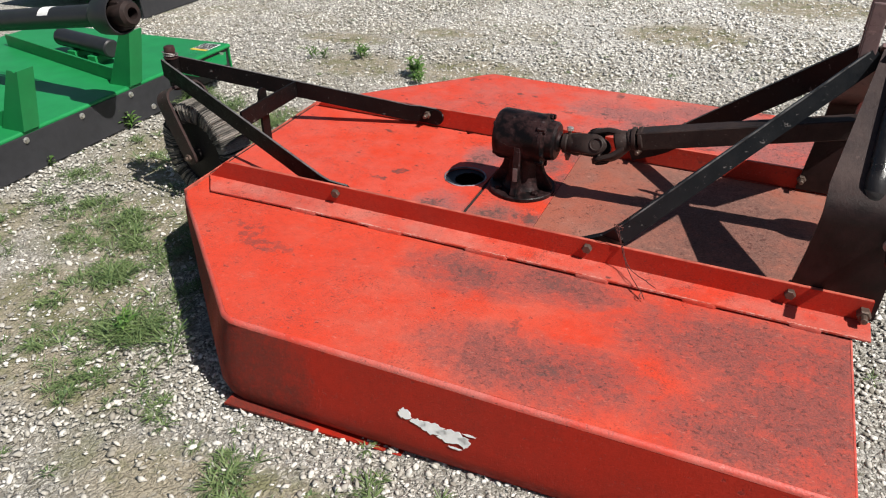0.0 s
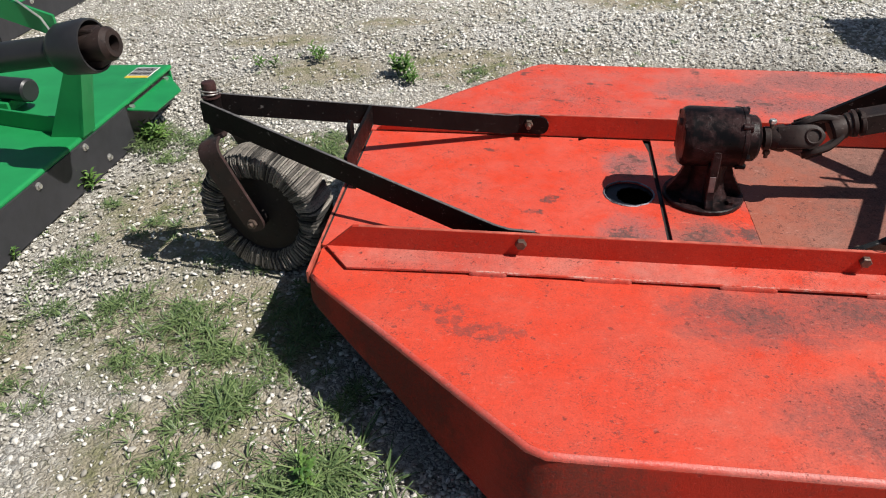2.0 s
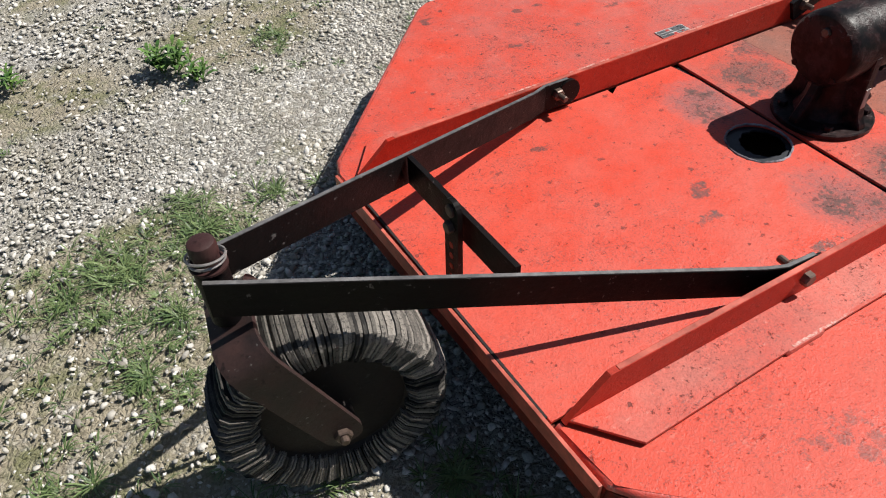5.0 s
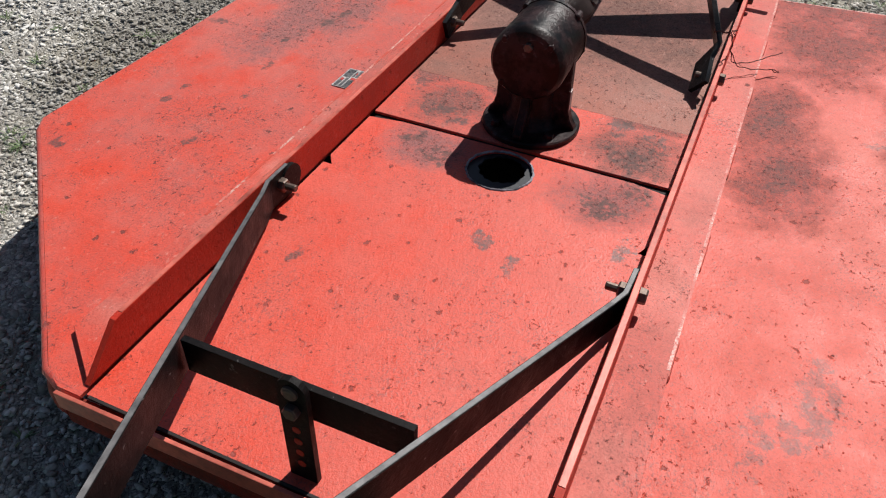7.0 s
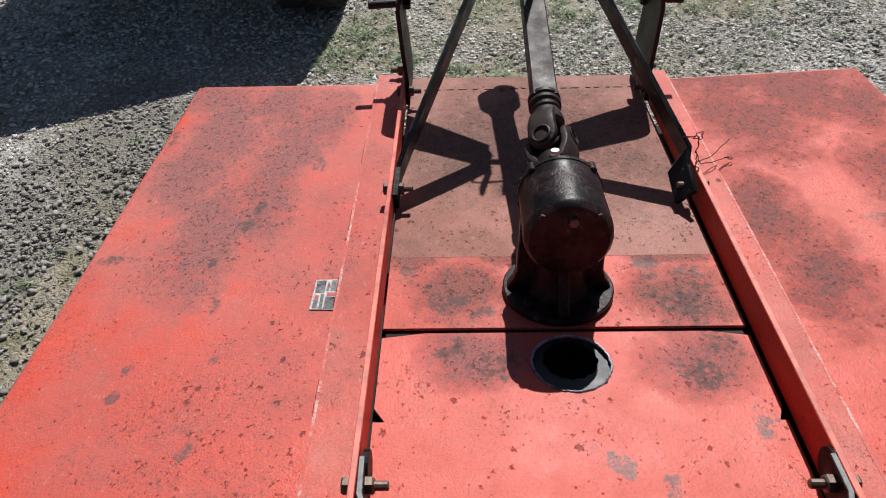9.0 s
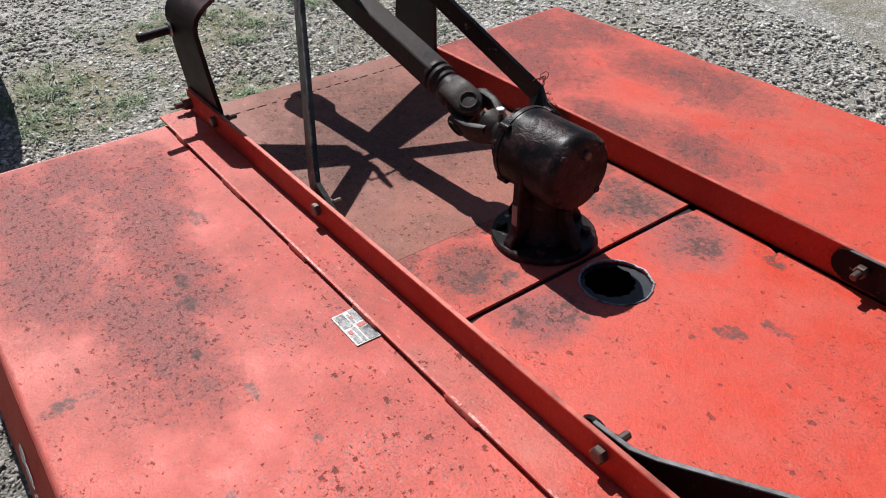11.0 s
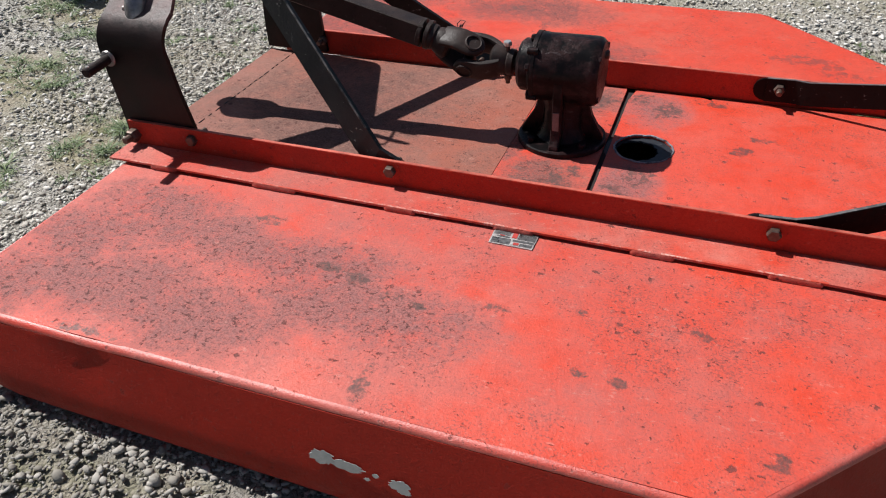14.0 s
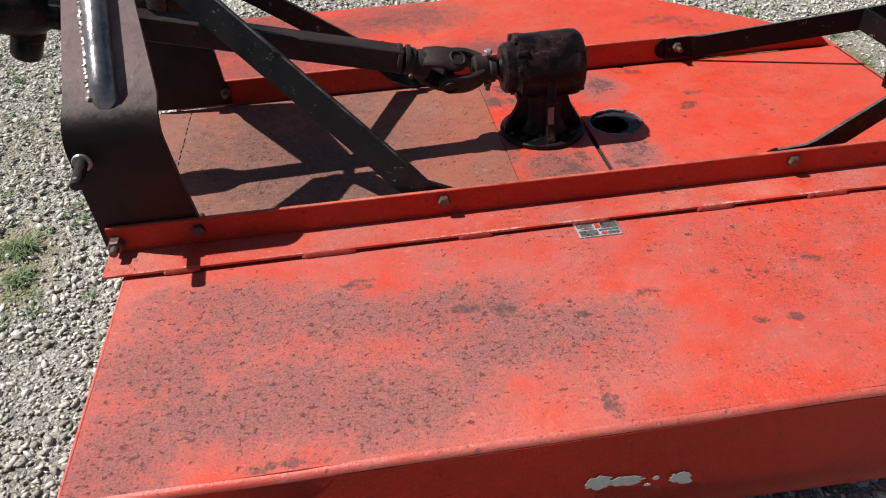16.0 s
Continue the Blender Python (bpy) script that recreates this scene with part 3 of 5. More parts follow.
def dented_sheet(outline, material, name, label, bumps=0.002):
    """A deck sheet 7 mm thick with a rolled rim and slight waves."""
    x0, x1 = min(p[0] for p in outline), max(p[0] for p in outline)
    y0, y1 = min(p[1] for p in outline), max(p[1] for p in outline)
    bm = prism(outline, -0.007, 0.0)
    for k in range(1, 26):
        x = x0 + (x1 - x0) * k / 26
        bmesh.ops.bisect_plane(bm, geom=bm.verts[:] + bm.edges[:] + bm.faces[:], plane_co=(x, 0, 0), plane_no=(1, 0, 0))
    for k in range(1, 9):
        y = y0 + (y1 - y0) * k / 9
        bmesh.ops.bisect_plane(bm, geom=bm.verts[:] + bm.edges[:] + bm.faces[:], plane_co=(0, y, 0), plane_no=(0, 1, 0))
    for v in bm.verts:
        v.co.z += noise.noise(Vector((v.co.x * 2.3, v.co.y * 2.3, 4.0))) * bumps + bow(v.co.y)
    return part(name, bm, material, cutter, label, True)


near_line = [(0.385, 2.003), (0.385, NEAR + 0.012), (-1.115, NEAR + 0.012), (-1.150, NEAR + 0.030), (-1.695, 1.852), (-1.722, 1.880), (-1.730, 2.003)]
far_line = [(0.385, 2.748), (-1.742, 2.748), (-1.742, 2.795), (-1.720, 2.835), (-1.190, 3.397), (-1.155, FAR - 0.012), (0.385, FAR - 0.012)]
dented_sheet(near_line, SIDE_NEAR, "deck_panel", "faded red steel deck panel with black pitting")
dented_sheet(far_line, SIDE_FAR, "deck_panel", "faded red steel deck panel with rust and dark stains")


def pierced(outline, hole, z0, z1):
    """A plate with a round hole: outline and hole as rings of equally many points from the same start."""
    bm = bmesh.new()
    n = len(hole)
    ring = {}
    for key, pts in (("o", outline), ("h", hole)):
        for lev, z in (("b", z0), ("t", z1)):
            ring[key + lev] = [bm.verts.new((x, y, z)) for x, y in pts]
    for k in range(n):
        j = (k + 1) % n
        bm.faces.new((ring["ot"][k], ring["ot"][j], ring["ht"][j], ring["ht"][k]))
        bm.faces.new((ring["ob"][k], ring["hb"][k], ring["hb"][j], ring["ob"][j]))
        bm.faces.new((ring["ot"][k], ring["ob"][k], ring["ob"][j], ring["ot"][j]))
        bm.faces.new((ring["ht"][k], ring["ht"][j], ring["hb"][j], ring["hb"][k]))
    return bm


def square_round(cx, cy, x0, x1, y0, y1, n):
    """Points on a rectangle in the directions of n even angles from a centre."""
    out = []
    for k in range(n):
        a = 2 * math.pi * k / n
        c, s = math.cos(a), math.sin(a)
        t = min((x1 - cx) / c if c > 1e-9 else 1e9, (x0 - cx) / c if c < -1e-9 else 1e9, (y1 - cy) / s if s > 1e-9 else 1e9, (y0 - cy) / s if s < -1e-9 else 1e9)
        out.append((cx + c * t, cy + s * t))
    return out


HX, HY, HR = -0.878, 2.377, 0.074
ring_n = 64
mid = pierced(square_round(HX, HY, -1.02, -0.793, 2.020, 2.741, ring_n), [(HX + HR * math.cos(2 * math.pi * k / ring_n), HY + HR * math.sin(2 * math.pi * k / ring_n)) for k in range(ring_n)], -0.006, 0.0)
add_box(mid, (-1.735, 2.020, -0.006), (-1.02, 2.741, 0.0))
part("deck_panel", mid, MID_REAR, cutter, "faded red middle deck panel with a cut round hole")
low = pierced([(HX + 0.10 * math.cos(2 * math.pi * k / 40), HY + 0.10 * math.sin(2 * math.pi * k / 40)) for k in range(40)],
              [(HX + 0.016 + (0.052 + 0.003 * math.sin(k * 2.3)) * math.cos(2 * math.pi * k / 40), HY + (0.052 + 0.003 * math.cos(k * 1.7)) * math.sin(2 * math.pi * k / 40)) for k in range(40)], -0.012, -0.007)
part("hole_collar", low, plain("blued_cut_steel", (0.016, 0.019, 0.026), 0.5, 0.0, 0.5, 60), cutter, "torch-cut black steel collar round the hole")
lip_path = []
for k in range(121):
    a = 2 * math.pi * k / 120
    q = HR + 0.0035 * noise.noise(Vector((math.cos(a) * 5, math.sin(a) * 5, 3.0))) + random.uniform(-0.0012, 0.0012)
    lip_path.append((HX + q * math.cos(a), HY + q * math.sin(a), 0.0005 + 0.0015 * noise.noise(Vector((math.cos(a) * 3.4, math.sin(a) * 3.4, 8.0)))))
lip = sweep(lip_path, 0.0026, 6)
part("hole_rim", lip, plain("burnt_paint_edge", (0.26, 0.25, 0.28), 0.5, 0.1, 0.95, 35), cutter, "pale scorched edge of the hole")
# added dark strip: the shade down in the slit, and a block for sun
part("slit_backing", box((-0.800, 2.022, -0.016), (-0.772, 2.735, -0.008)), DARK_GAP, cutter)
part("deck_panel", box((-0.779, 2.020, -0.006), (-0.5445, 2.741, 0.001), 0.001), MID_STRIP, cutter, "patched red deck plate under the gearbox")
part("deck_panel", box((-0.543, 2.020, -0.006), (0.430, 2.741, 0.0), 0.001), MID_FRONT, cutter, "brown rust-stained front deck panel")
y = 2.035
while y < 2.70:
    ln = random.uniform(0.012, 0.030)
    bead = [(0.336 + 0.003 * noise.noise(Vector((y * 20, 1, 0))), y + ln * k / 4, 0.0002 + 0.0006 * math.sin(math.pi * k / 4)) for k in range(5)]
    part("weld_bead", sweep(bead, 0.0016, 6), FORK_RUST, cutter)
    y += ln + random.uniform(0.010, 0.022)
# added dark floor that gives the hole and slits their shade
part("shade_pan", prism([(0.36, NEAR + 0.05), (0.36, FAR - 0.05), (-1.12, FAR - 0.05), (-1.69, 2.80), (-1.69, 1.92), (-1.12, NEAR + 0.05)], -0.16, -0.15), DARK_GAP, cutter)

# skirts: deep at the sides, shallow at the back
near_skirt = [(0.385, NEAR + 0.012, -0.006, -0.10, 0, -0.010), (0.37, NEAR + 0.004, -0.012, -0.155, 0, -0.018), (0.30, NEAR, -0.014, -0.200, 0, -0.036), (-1.08, NEAR, -0.014, -0.235, 0, -0.042)]
near_skirt += [(-1.115, NEAR + 0.004, -0.014, -0.233, -0.006, -0.041), (-1.150, NEAR + 0.022, -0.014, -0.225, -0.016, -0.036), (-1.695, 1.840, -0.014, -0.087, -0.006, -0.006), (-1.720, 1.864, -0.014, -0.080, -0.006, -0.003), (-1.731, 1.886, -0.014, -0.075, -0.006, 0)]
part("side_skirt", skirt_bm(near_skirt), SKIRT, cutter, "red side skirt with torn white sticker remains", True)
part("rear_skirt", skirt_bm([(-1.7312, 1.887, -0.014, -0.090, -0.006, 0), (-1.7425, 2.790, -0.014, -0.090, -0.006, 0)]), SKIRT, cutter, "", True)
far_skirt = [(-1.7427, 2.791, -0.014, -0.075, -0.006, 0), (-1.737, 2.818, -0.014, -0.080, -0.006, 0.003), (-1.722, 2.846, -0.014, -0.087, -0.006, 0.006), (-1.195, 3.401, -0.014, -0.225, -0.016, 0.036), (-1.165, 3.425, -0.014, -0.233, -0.006, 0.041), (-1.13, FAR, -0.014, -0.235, 0, 0.042)]
nose = [(0.385, FAR - 0.012, -0.006, -0.05, 0, 0.004), (0.378, FAR - 0.008, -0.010, -0.085, 0, 0.010), (0.340, FAR - 0.003, -0.012, -0.140, 0, 0.024), (0.285, FAR, -0.014, -0.185, 0, 0.036), (0.22, FAR, -0.014, -0.202, 0, 0.038)]
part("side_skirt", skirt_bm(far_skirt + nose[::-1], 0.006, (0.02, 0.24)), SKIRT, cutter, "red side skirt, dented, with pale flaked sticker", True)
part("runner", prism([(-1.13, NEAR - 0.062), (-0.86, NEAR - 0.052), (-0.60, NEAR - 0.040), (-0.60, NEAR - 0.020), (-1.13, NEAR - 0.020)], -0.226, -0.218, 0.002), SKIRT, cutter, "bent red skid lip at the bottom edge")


lip_bm = box((-1.7445, 1.890, -0.035), (-1.7375, 2.790, 0.0015), 0.001)
for v in lip_bm.verts:
    v.co.x -= 0.0125 * (v.co.y - 1.887)
part("rear_lip", lip_bm, RUBBED, cutter, "pale rubbed rear edge")
# dark strip drawn for the shade in the rear slit
part("rear_slit", box((-1.7395, 2.030, -0.004), (-1.7345, 2.735, 0.0008)), DARK_GAP, cutter)

# rolled rim where the deck turns down into the skirt
def rim_bm(pts, r=0.0125):
    bm = bmesh.new()
    rows = []
    for (x, y, nx, ny) in pts:
        dent = math.exp(-((x - 0.02) / 0.07) ** 2) if y > 3.3 else 0.0
        low_ = bow(y) - 0.003 * dent
        rows.append([bm.verts.new((x + nx * r * math.sin(a), y + ny * r * math.sin(a), low_ - r + r * math.cos(a) + noise.noise(Vector((x * 5, y * 5, 1))) * 0.0015)) for a in [math.pi / 2 * k / 5 for k in range(6)]])
    for a, b in zip(rows, rows[1:]):
        for k in range(5):
            bm.faces.new((a[k], b[k], b[k + 1], a[k + 1]))
    return bm


def spread(a, b, n):
    return [tuple(a[i] + (b[i] - a[i]) * k / n for i in range(4)) for k in range(n + 1)]


c45 = math.sqrt(0.5)
near_rim = spread((0.385, NEAR + 0.013, 0, -1), (-1.115, NEAR + 0.013, 0, -1), 40) + spread((-1.148, NEAR + 0.027, -c45, -c45), (-1.694, 1.854, -c45, -c45), 18) + spread((-1.719, 1.885, -1, 0), (-1.722, 2.012, -1, 0), 2)
far_rim = spread((0.385, FAR - 0.013, 0, 1), (-1.155, FAR - 0.013, 0, 1), 40) + spread((-1.190, FAR - 0.035, -c45, c45), (-1.718, 2.838, -c45, c45), 18) + spread((-1.732, 2.800, -1, 0), (-1.734, 2.748, -1, 0), 2)
part("deck_rim", rim_bm(near_rim), RIM, cutter, "rounded deck edge with rubbed paint", True)
part("deck_rim", rim_bm(far_rim), RIM, cutter, "rounded deck edge with rubbed paint", True)
lip_bm = box((0.3852, NEAR + 0.02, -0.035), (0.391, 1.990, -0.0005), 0.002)
for v in lip_bm.verts:
    v.co.z += bow(v.co.y)
part("front_lip", lip_bm, RIM, cutter)
part("front_lip", box((0.3852, 2.770, -0.035), (0.391, FAR - 0.02, -0.0005), 0.002), RIM, cutter)

# the two rails of angle iron with their welds and bolts
for side, (outer, inner, foot) in zip((-1, 1), WEB):
    y0, y1 = min(outer, inner), max(outer, inner)
    rail = part("rail", prism([(-1.722, 0.0035), (-1.640, 0.076), (-1.625, 0.077), (0.425, 0.077), (0.425, 0.0035)], y0, y1, 0.0, Matrix(((1, 0, 0, 0), (0, 0, 1, 0), (0, 1, 0, 0), (0, 0, 0, 1)))), RAIL, cutter, "red angle-iron rail bolted along the deck")
    fm = prism([(-1.715, outer), (-1.640, foot + side * 0.010), (-1.30, foot), (0.432, foot), (0.432, outer)], 0.0075, 0.0130, 0.0012)
    part("rail_foot", fm, FOOT, rail, "rail foot with dirt and rubbed paint")
    e0, e1 = sorted((foot - side * 0.005, foot + side * 0.0006))
    for xa, xb in ((-1.30, -0.98), (-0.96, -0.22), (-0.20, 0.40)):
        part("foot_edge", box((xa, e0, 0.0085), (xb, e1, 0.0136)), SCUFFED, rail, "pale scuffed edge of the rail foot")
    # paler strip puts the highlight of the rubbed top edge into its colour
    part("rail_edge", box((-1.622, y0 + 0.0012, 0.0755), (0.423, y1 - 0.0012, 0.0782)), RUBBED, rail, "pale rubbed top edge with a painted highlight")
    x = -1.60
    while x < 0.36:
        ln = 0.08 + 0.06 * random.random()
        n = int(ln / 0.006)
        bead = bmesh.new()
        rings = []
        for k in range(n + 1):
            rr = 0.0042 + 0.0014 * random.random() - (0.0025 if k in (0, n) else 0)
            rings.append([bead.verts.new((x + k * 0.006, foot + side * 0.0004 + rr * 0.75 * math.cos(a), 0.0045 + rr * 1.7 * math.sin(a))) for a in [math.pi * j / 4 - 0.3 for j in range(6)]])
        for r0, r1 in zip(rings, rings[1:]):
            for j in range(5):
                bead.faces.new((r0[j], r0[j + 1], r1[j + 1], r1[j]))
        part("weld_bead", bead, FOOT, rail, "", True)
        x += ln + 0.17 + 0.06 * random.random()
    for bx, bz in ((-1.19, 0.052), (-0.335, 0.053), (0.225, 0.050)):
        part("bolt_head", hex_bolt((bx, outer, bz), (0, side, 0), 0.026, 0.014), BOLT, rail)
        part("bolt_stud", hex_bolt((bx, inner - side * 0.010, bz), (0, -side, 0), 0.026, 0.016, 0.022), BOLT, rail)
    part("bolt_head", hex_bolt((0.408, outer, 0.040), (0, side, 0), 0.032, 0.024, 0.022), BOLT, rail, "large lower hitch bolt")

# ---- the tail wheel and its arms ----
PIV = L(-2.108, 2.346, 0.508)
arms = []
for side, (outer, inner, foot) in zip((-1, 1), WEB):
    a = L(-2.128, 2.346 + side * 0.031, 0.575)
    c = Vector((-1.262, inner - side * 0.022, 0.083))
    b = a.lerp(c, 0.94)
    d = Vector((-1.155, inner - side * 0.0055, 0.078))
    c2 = Vector((-1.225, inner - side * 0.008, 0.081))
    path = [a.lerp(b, k / 6) for k in range(7)] + [c, c2, d]
    arms.append(part("tail_arm", strip(path, 0.066, 0.010), BLACK_BAR, cutter, "black flat steel tail wheel arm"))
    # thin grey strip: wear plus the sun's gleam put into the top edge's colour
    part("arm_edge", strip([q + Vector((0, 0, 0.0012)) for q in path], 0.003, 0.0075, 0.0), EDGE, arms[-1], "worn grey top edge with sunlight painted in")
    end = lathe([(0.0325, -0.005), (0.0325, 0.005)], 20, along((d.x, d.y - 0.005, d.z - 0.033), (d.x, d.y + 0.005, d.z - 0.033)))
    part("arm_end", end, BLACK_BAR, arms[-1])
xa, xb = L(-1.680, 2.186, 0.458), L(-1.680, 2.544, 0.458)
part("cross_bar", strip([xa, xa.lerp(xb, 0.5), xb], 0.064, 0.010), BLACK_BAR, cutter, "black cross bar between the tail wheel arms")
lx = L(-1.693, 2.362, 0.5).x
pts = [(-0.0225, -0.30), (0.0225, -0.30), (0.0225, 0.0)] + arc_points(0, 0.0, 0.0225, 0, 180, 10)[1:-1] + [(-0.0225, 0.0)]
link = prism(pts, -0.005, 0.005, 0.0, Matrix.Translation((lx - 0.006, L(-1.69, 2.356, 0).y, L(-1.69, 2.356, 0.470).z)) @ Matrix(((0, 0, 1, 0), (1, 0, 0, 0), (0, 1, 0, 0), (0, 0, 0, 1))))
strap = part("adjusting_strap", link, BLACK_BAR, cutter, "black strap with a row of adjusting holes")
for k in range(4):
    z = L(-1.69, 2.356, 0.470).z - 0.080 - 0.026 * k
    p = (lx - 0.0112, L(-1.69, 2.356, 0).y, z)
    part("strap_hole", lathe([(0.0068, 0), (0.0068, 0.0006)], 12, along(p, (p[0] - 1, p[1], p[2]))), RAIL, strap)
p = (lx - 0.011, L(-1.69, 2.356, 0).y, L(-1.69, 2.356, 0.470).z - 0.035)
part("strap_bolt", hex_bolt(p, (-1, 0, 0), 0.022, 0.011), BOLT, strap)
p = (lx - 0.011, L(-1.69, 2.356, 0).y, L(-1.69, 2.356, 0.470).z)
part("strap_pin", lathe([(0.012, 0), (0.012, 0.004), (0.008, 0.006)], 14, along(p, (p[0] - 1, p[1], p[2]))), BOLT, strap)

UP = (INV.to_3x3() @ Vector((0, 0, 1)))
part("pivot_tube", rod(PIV - UP * 0.045, PIV + UP * 0.066, 0.0255, 24, 0.003), BLACK_BAR, cutter, "black upright pivot tube of the tail wheel", True)
stem = part("pivot_stem", lathe([(0.0195, -0.06), (0.0195, 0.088), (0.0212, 0.090), (0.0212, 0.107), (0.0195, 0.112), (0.014, 0.1145)], 24, along(PIV, PIV + UP)), CAP_RUST, cutter, "red-brown pivot stem with a domed cap", True)
for lift, wob, r in ((0.078, 0.004, 0.0265), (0.086, 0.007, 0.0285)):
    ring = [PIV + UP * (lift + wob * math.sin(a + lift * 40)) + Vector((r * math.cos(a), r * math.sin(a), 0)) for a in [2 * math.pi * k / 28 for k in range(28)]]
    part("retaining_ring", sweep(ring, 0.0021, 6), RING, stem, "loose wire retaining ring")
part("washer", lathe([(0.0285, 0), (0.0285, 0.004)], 24, Matrix.Translation(PIV + UP * 0.067)), CAP_RUST, stem)

# fork: a bent plate over the wheel with a leg down each side
WR = 0.212
fore = Vector((math.cos(radians(-11)), math.sin(radians(-11)), 0))
axis = Vector((fore.y, -fore.x, 0))
WHEEL = L(-2.108 + 0.115 * fore.x, 2.346 + 0.115 * fore.y, 0.209)
FORK = Matrix((fore, UP.normalized(), fore.cross(UP.normalized()))).transposed().to_4x4()
FORK.translation = Vector((PIV.x, PIV.y, PIV.z))  # x ahead, y up, z to the near side
wx, wy = (FORK.inverted() @ WHEEL).x, (FORK.inverted() @ WHEEL).y
down = Vector((wx, wy + 0.052, 0)).normalized()
wide_dir = Vector((-down.y, down.x, 0))
top_c = Vector((0.0, -0.052, 0))
reach = (Vector((wx, wy, 0)) - top_c).length


def fork_station(z, drop, tangent, half):
    """Four corners of the bent flat bar at one place of its run."""
    nrm = tangent.cross(wide_dir).normalized() * 0.0052
    c = top_c + down * drop + Vector((0, 0, z))
    return [FORK @ (c + wide_dir * (k * half) + nrm * q) for k, q in ((-1, 1), (1, 1), (1, -1), (-1, -1))]


BEND = 0.042
for s in (-1, 1):
    zdir = Vector((0, 0, s))
    stations = [fork_station(s * q, 0.0, zdir, 0.039) for q in (0.0, 0.028, 0.090 - BEND)]
    for k in range(1, 9):
        a = math.pi / 2 * k / 8
        stations.append(fork_station(s * (0.090 - BEND + BEND * math.sin(a)), BEND * (1 - math.cos(a)), zdir * math.cos(a) + down * math.sin(a), 0.039))
    stations.append(fork_station(s * 0.092, reach * 0.6, down, 0.038))
    for k in range(7):
        a = math.pi / 2 * k / 7
        stations.append(fork_station(s * 0.092, reach - 0.006 + 0.036 * math.sin(a), down, 0.036 * max(0.34, math.cos(a) ** 0.6)))
    fb = bmesh.new()
    rows = [[fb.verts.new(v) for v in st] for st in stations]
    for r0, r1 in zip(rows, rows[1:]):
        for k in range(4):
            fb.faces.new((r0[k], r0[(k + 1) % 4], r1[(k + 1) % 4], r1[k]))
    fb.faces.new(rows[0][::-1])
    fb.faces.new(rows[-1])
    fork_leg = part("fork_leg", fb, FORK_RUST, cutter, "rusty brown bent fork leg of the tail wheel", True)
    bot = FORK @ Vector((wx, wy, s * 0.098))
    part("axle_nut", hex_bolt(bot, FORK.to_3x3() @ Vector((0, 0, s)), 0.028, 0.010, 0.010), BOLT, fork_leg)
wheel_m = along(WHEEL, WHEEL + axis, fore)
hub = part("wheel_rim", lathe([(0.030, -0.075), (0.030, -0.052), (0.128, -0.040), (0.136, -0.048), (0.140, -0.030), (0.140, 0.030), (0.136, 0.048), (0.128, 0.040), (0.030, 0.052), (0.030, 0.075)], 40, wheel_m), RIM_STEEL, cutter, "dark pressed steel tail wheel rim", True)
# tyre of rubber slabs threaded side by side
SEG = 176
seg = bmesh.new()
half = math.pi * WR / SEG
outline = [(0.136, -0.052), (0.150, -0.062), (0.190, -0.067), (0.204, -0.059), (0.210, -0.038), (0.212, 0.0), (0.210, 0.038), (0.204, 0.059), (0.190, 0.067), (0.150, 0.064), (0.136, 0.052)]
ra, rb = [], []
for r, w in outline:
    k = r / WR
    ra.append(seg.verts.new((r, -half * 0.92 * k + 0.002 * (1 - k), w)))
    rb.append(seg.verts.new((r - 0.002, half * 0.62 * k, w * 0.985)))
for i in range(len(outline) - 1):
    seg.faces.new((ra[i], ra[i + 1], rb[i + 1], rb[i]))
seg.faces.new(ra[::-1])
seg.faces.new(rb)
seg.faces.new((ra[0], rb[0], rb[-1], ra[-1]))
seg_mesh = mesh_of("tyre_slab", seg, LAMINATE)
for k in range(SEG):
    sl = new("tyre_slab", seg_mesh)
    sl.parent = hub
    sl.matrix_local = wheel_m @ pose(0, 0, 0, 0, 0, 360 * k / SEG) @ pose(random.uniform(-0.005, 0.003), 0, random.uniform(-0.003, 0.003), random.uniform(-0.8, 0.8), random.uniform(-0.8, 0.8), random.uniform(-0.3, 0.3))

# ---- the gearbox ----
GX, GY, GH = -0.664, 2.380, 0.196
XR = Matrix(((0, 0, 1, 0), (0, 1, 0, 0), (-1, 0, 0, 0), (0, 0, 0, 1)))  # turns z to x


def at_x(x, y, h):
    return Matrix.Translation((x, y, h)) @ XR


box_body = part("gearbox", lathe([(0.060, -0.095), (0.076, -0.092), (0.084, -0.082), (0.086, -0.070), (0.084, 0.055), (0.085, 0.058), (0.085, 0.066), (0.082, 0.070)], 36, at_x(GX, GY, GH)), GREASE, cutter, "greasy black cast iron gearbox", True)
part("gearbox_cover", lathe([(0.087, 0.066), (0.087, 0.077), (0.072, 0.082), (0.067, 0.086), (0.065, 0.108), (0.058, 0.116), (0.036, 0.118), (0.030, 0.126)], 32, at_x(GX, GY, GH)), GREASE, box_body, "bolted front cover", True)
for k in range(6):
    a = math.pi / 3 * k + 0.3
    part("cover_bolt", hex_bolt((GX + 0.078, GY + 0.079 * math.cos(a), GH + 0.079 * math.sin(a)), (1, 0, 0), 0.017, 0.009), GREASE, box_body)
for k in range(4):
    a = math.pi / 2 * k + 0.78
    part("lug_bolt", hex_bolt((GX - 0.086, GY + 0.072 * math.cos(a), GH + 0.072 * math.sin(a)), (-1, 0, 0), 0.015, 0.009), GREASE, box_body)
for k in range(4):
    a = math.pi / 2 * k + math.pi / 4
    lugb = lathe([(0.007, 0.058), (0.009, 0.060), (0.009, 0.084), (0.007, 0.086)], 12, at_x(GX, GY + 0.084 * math.cos(a), GH + 0.084 * math.sin(a)))
    part("cover_lug", lugb, GREASE, box_body, "", True)
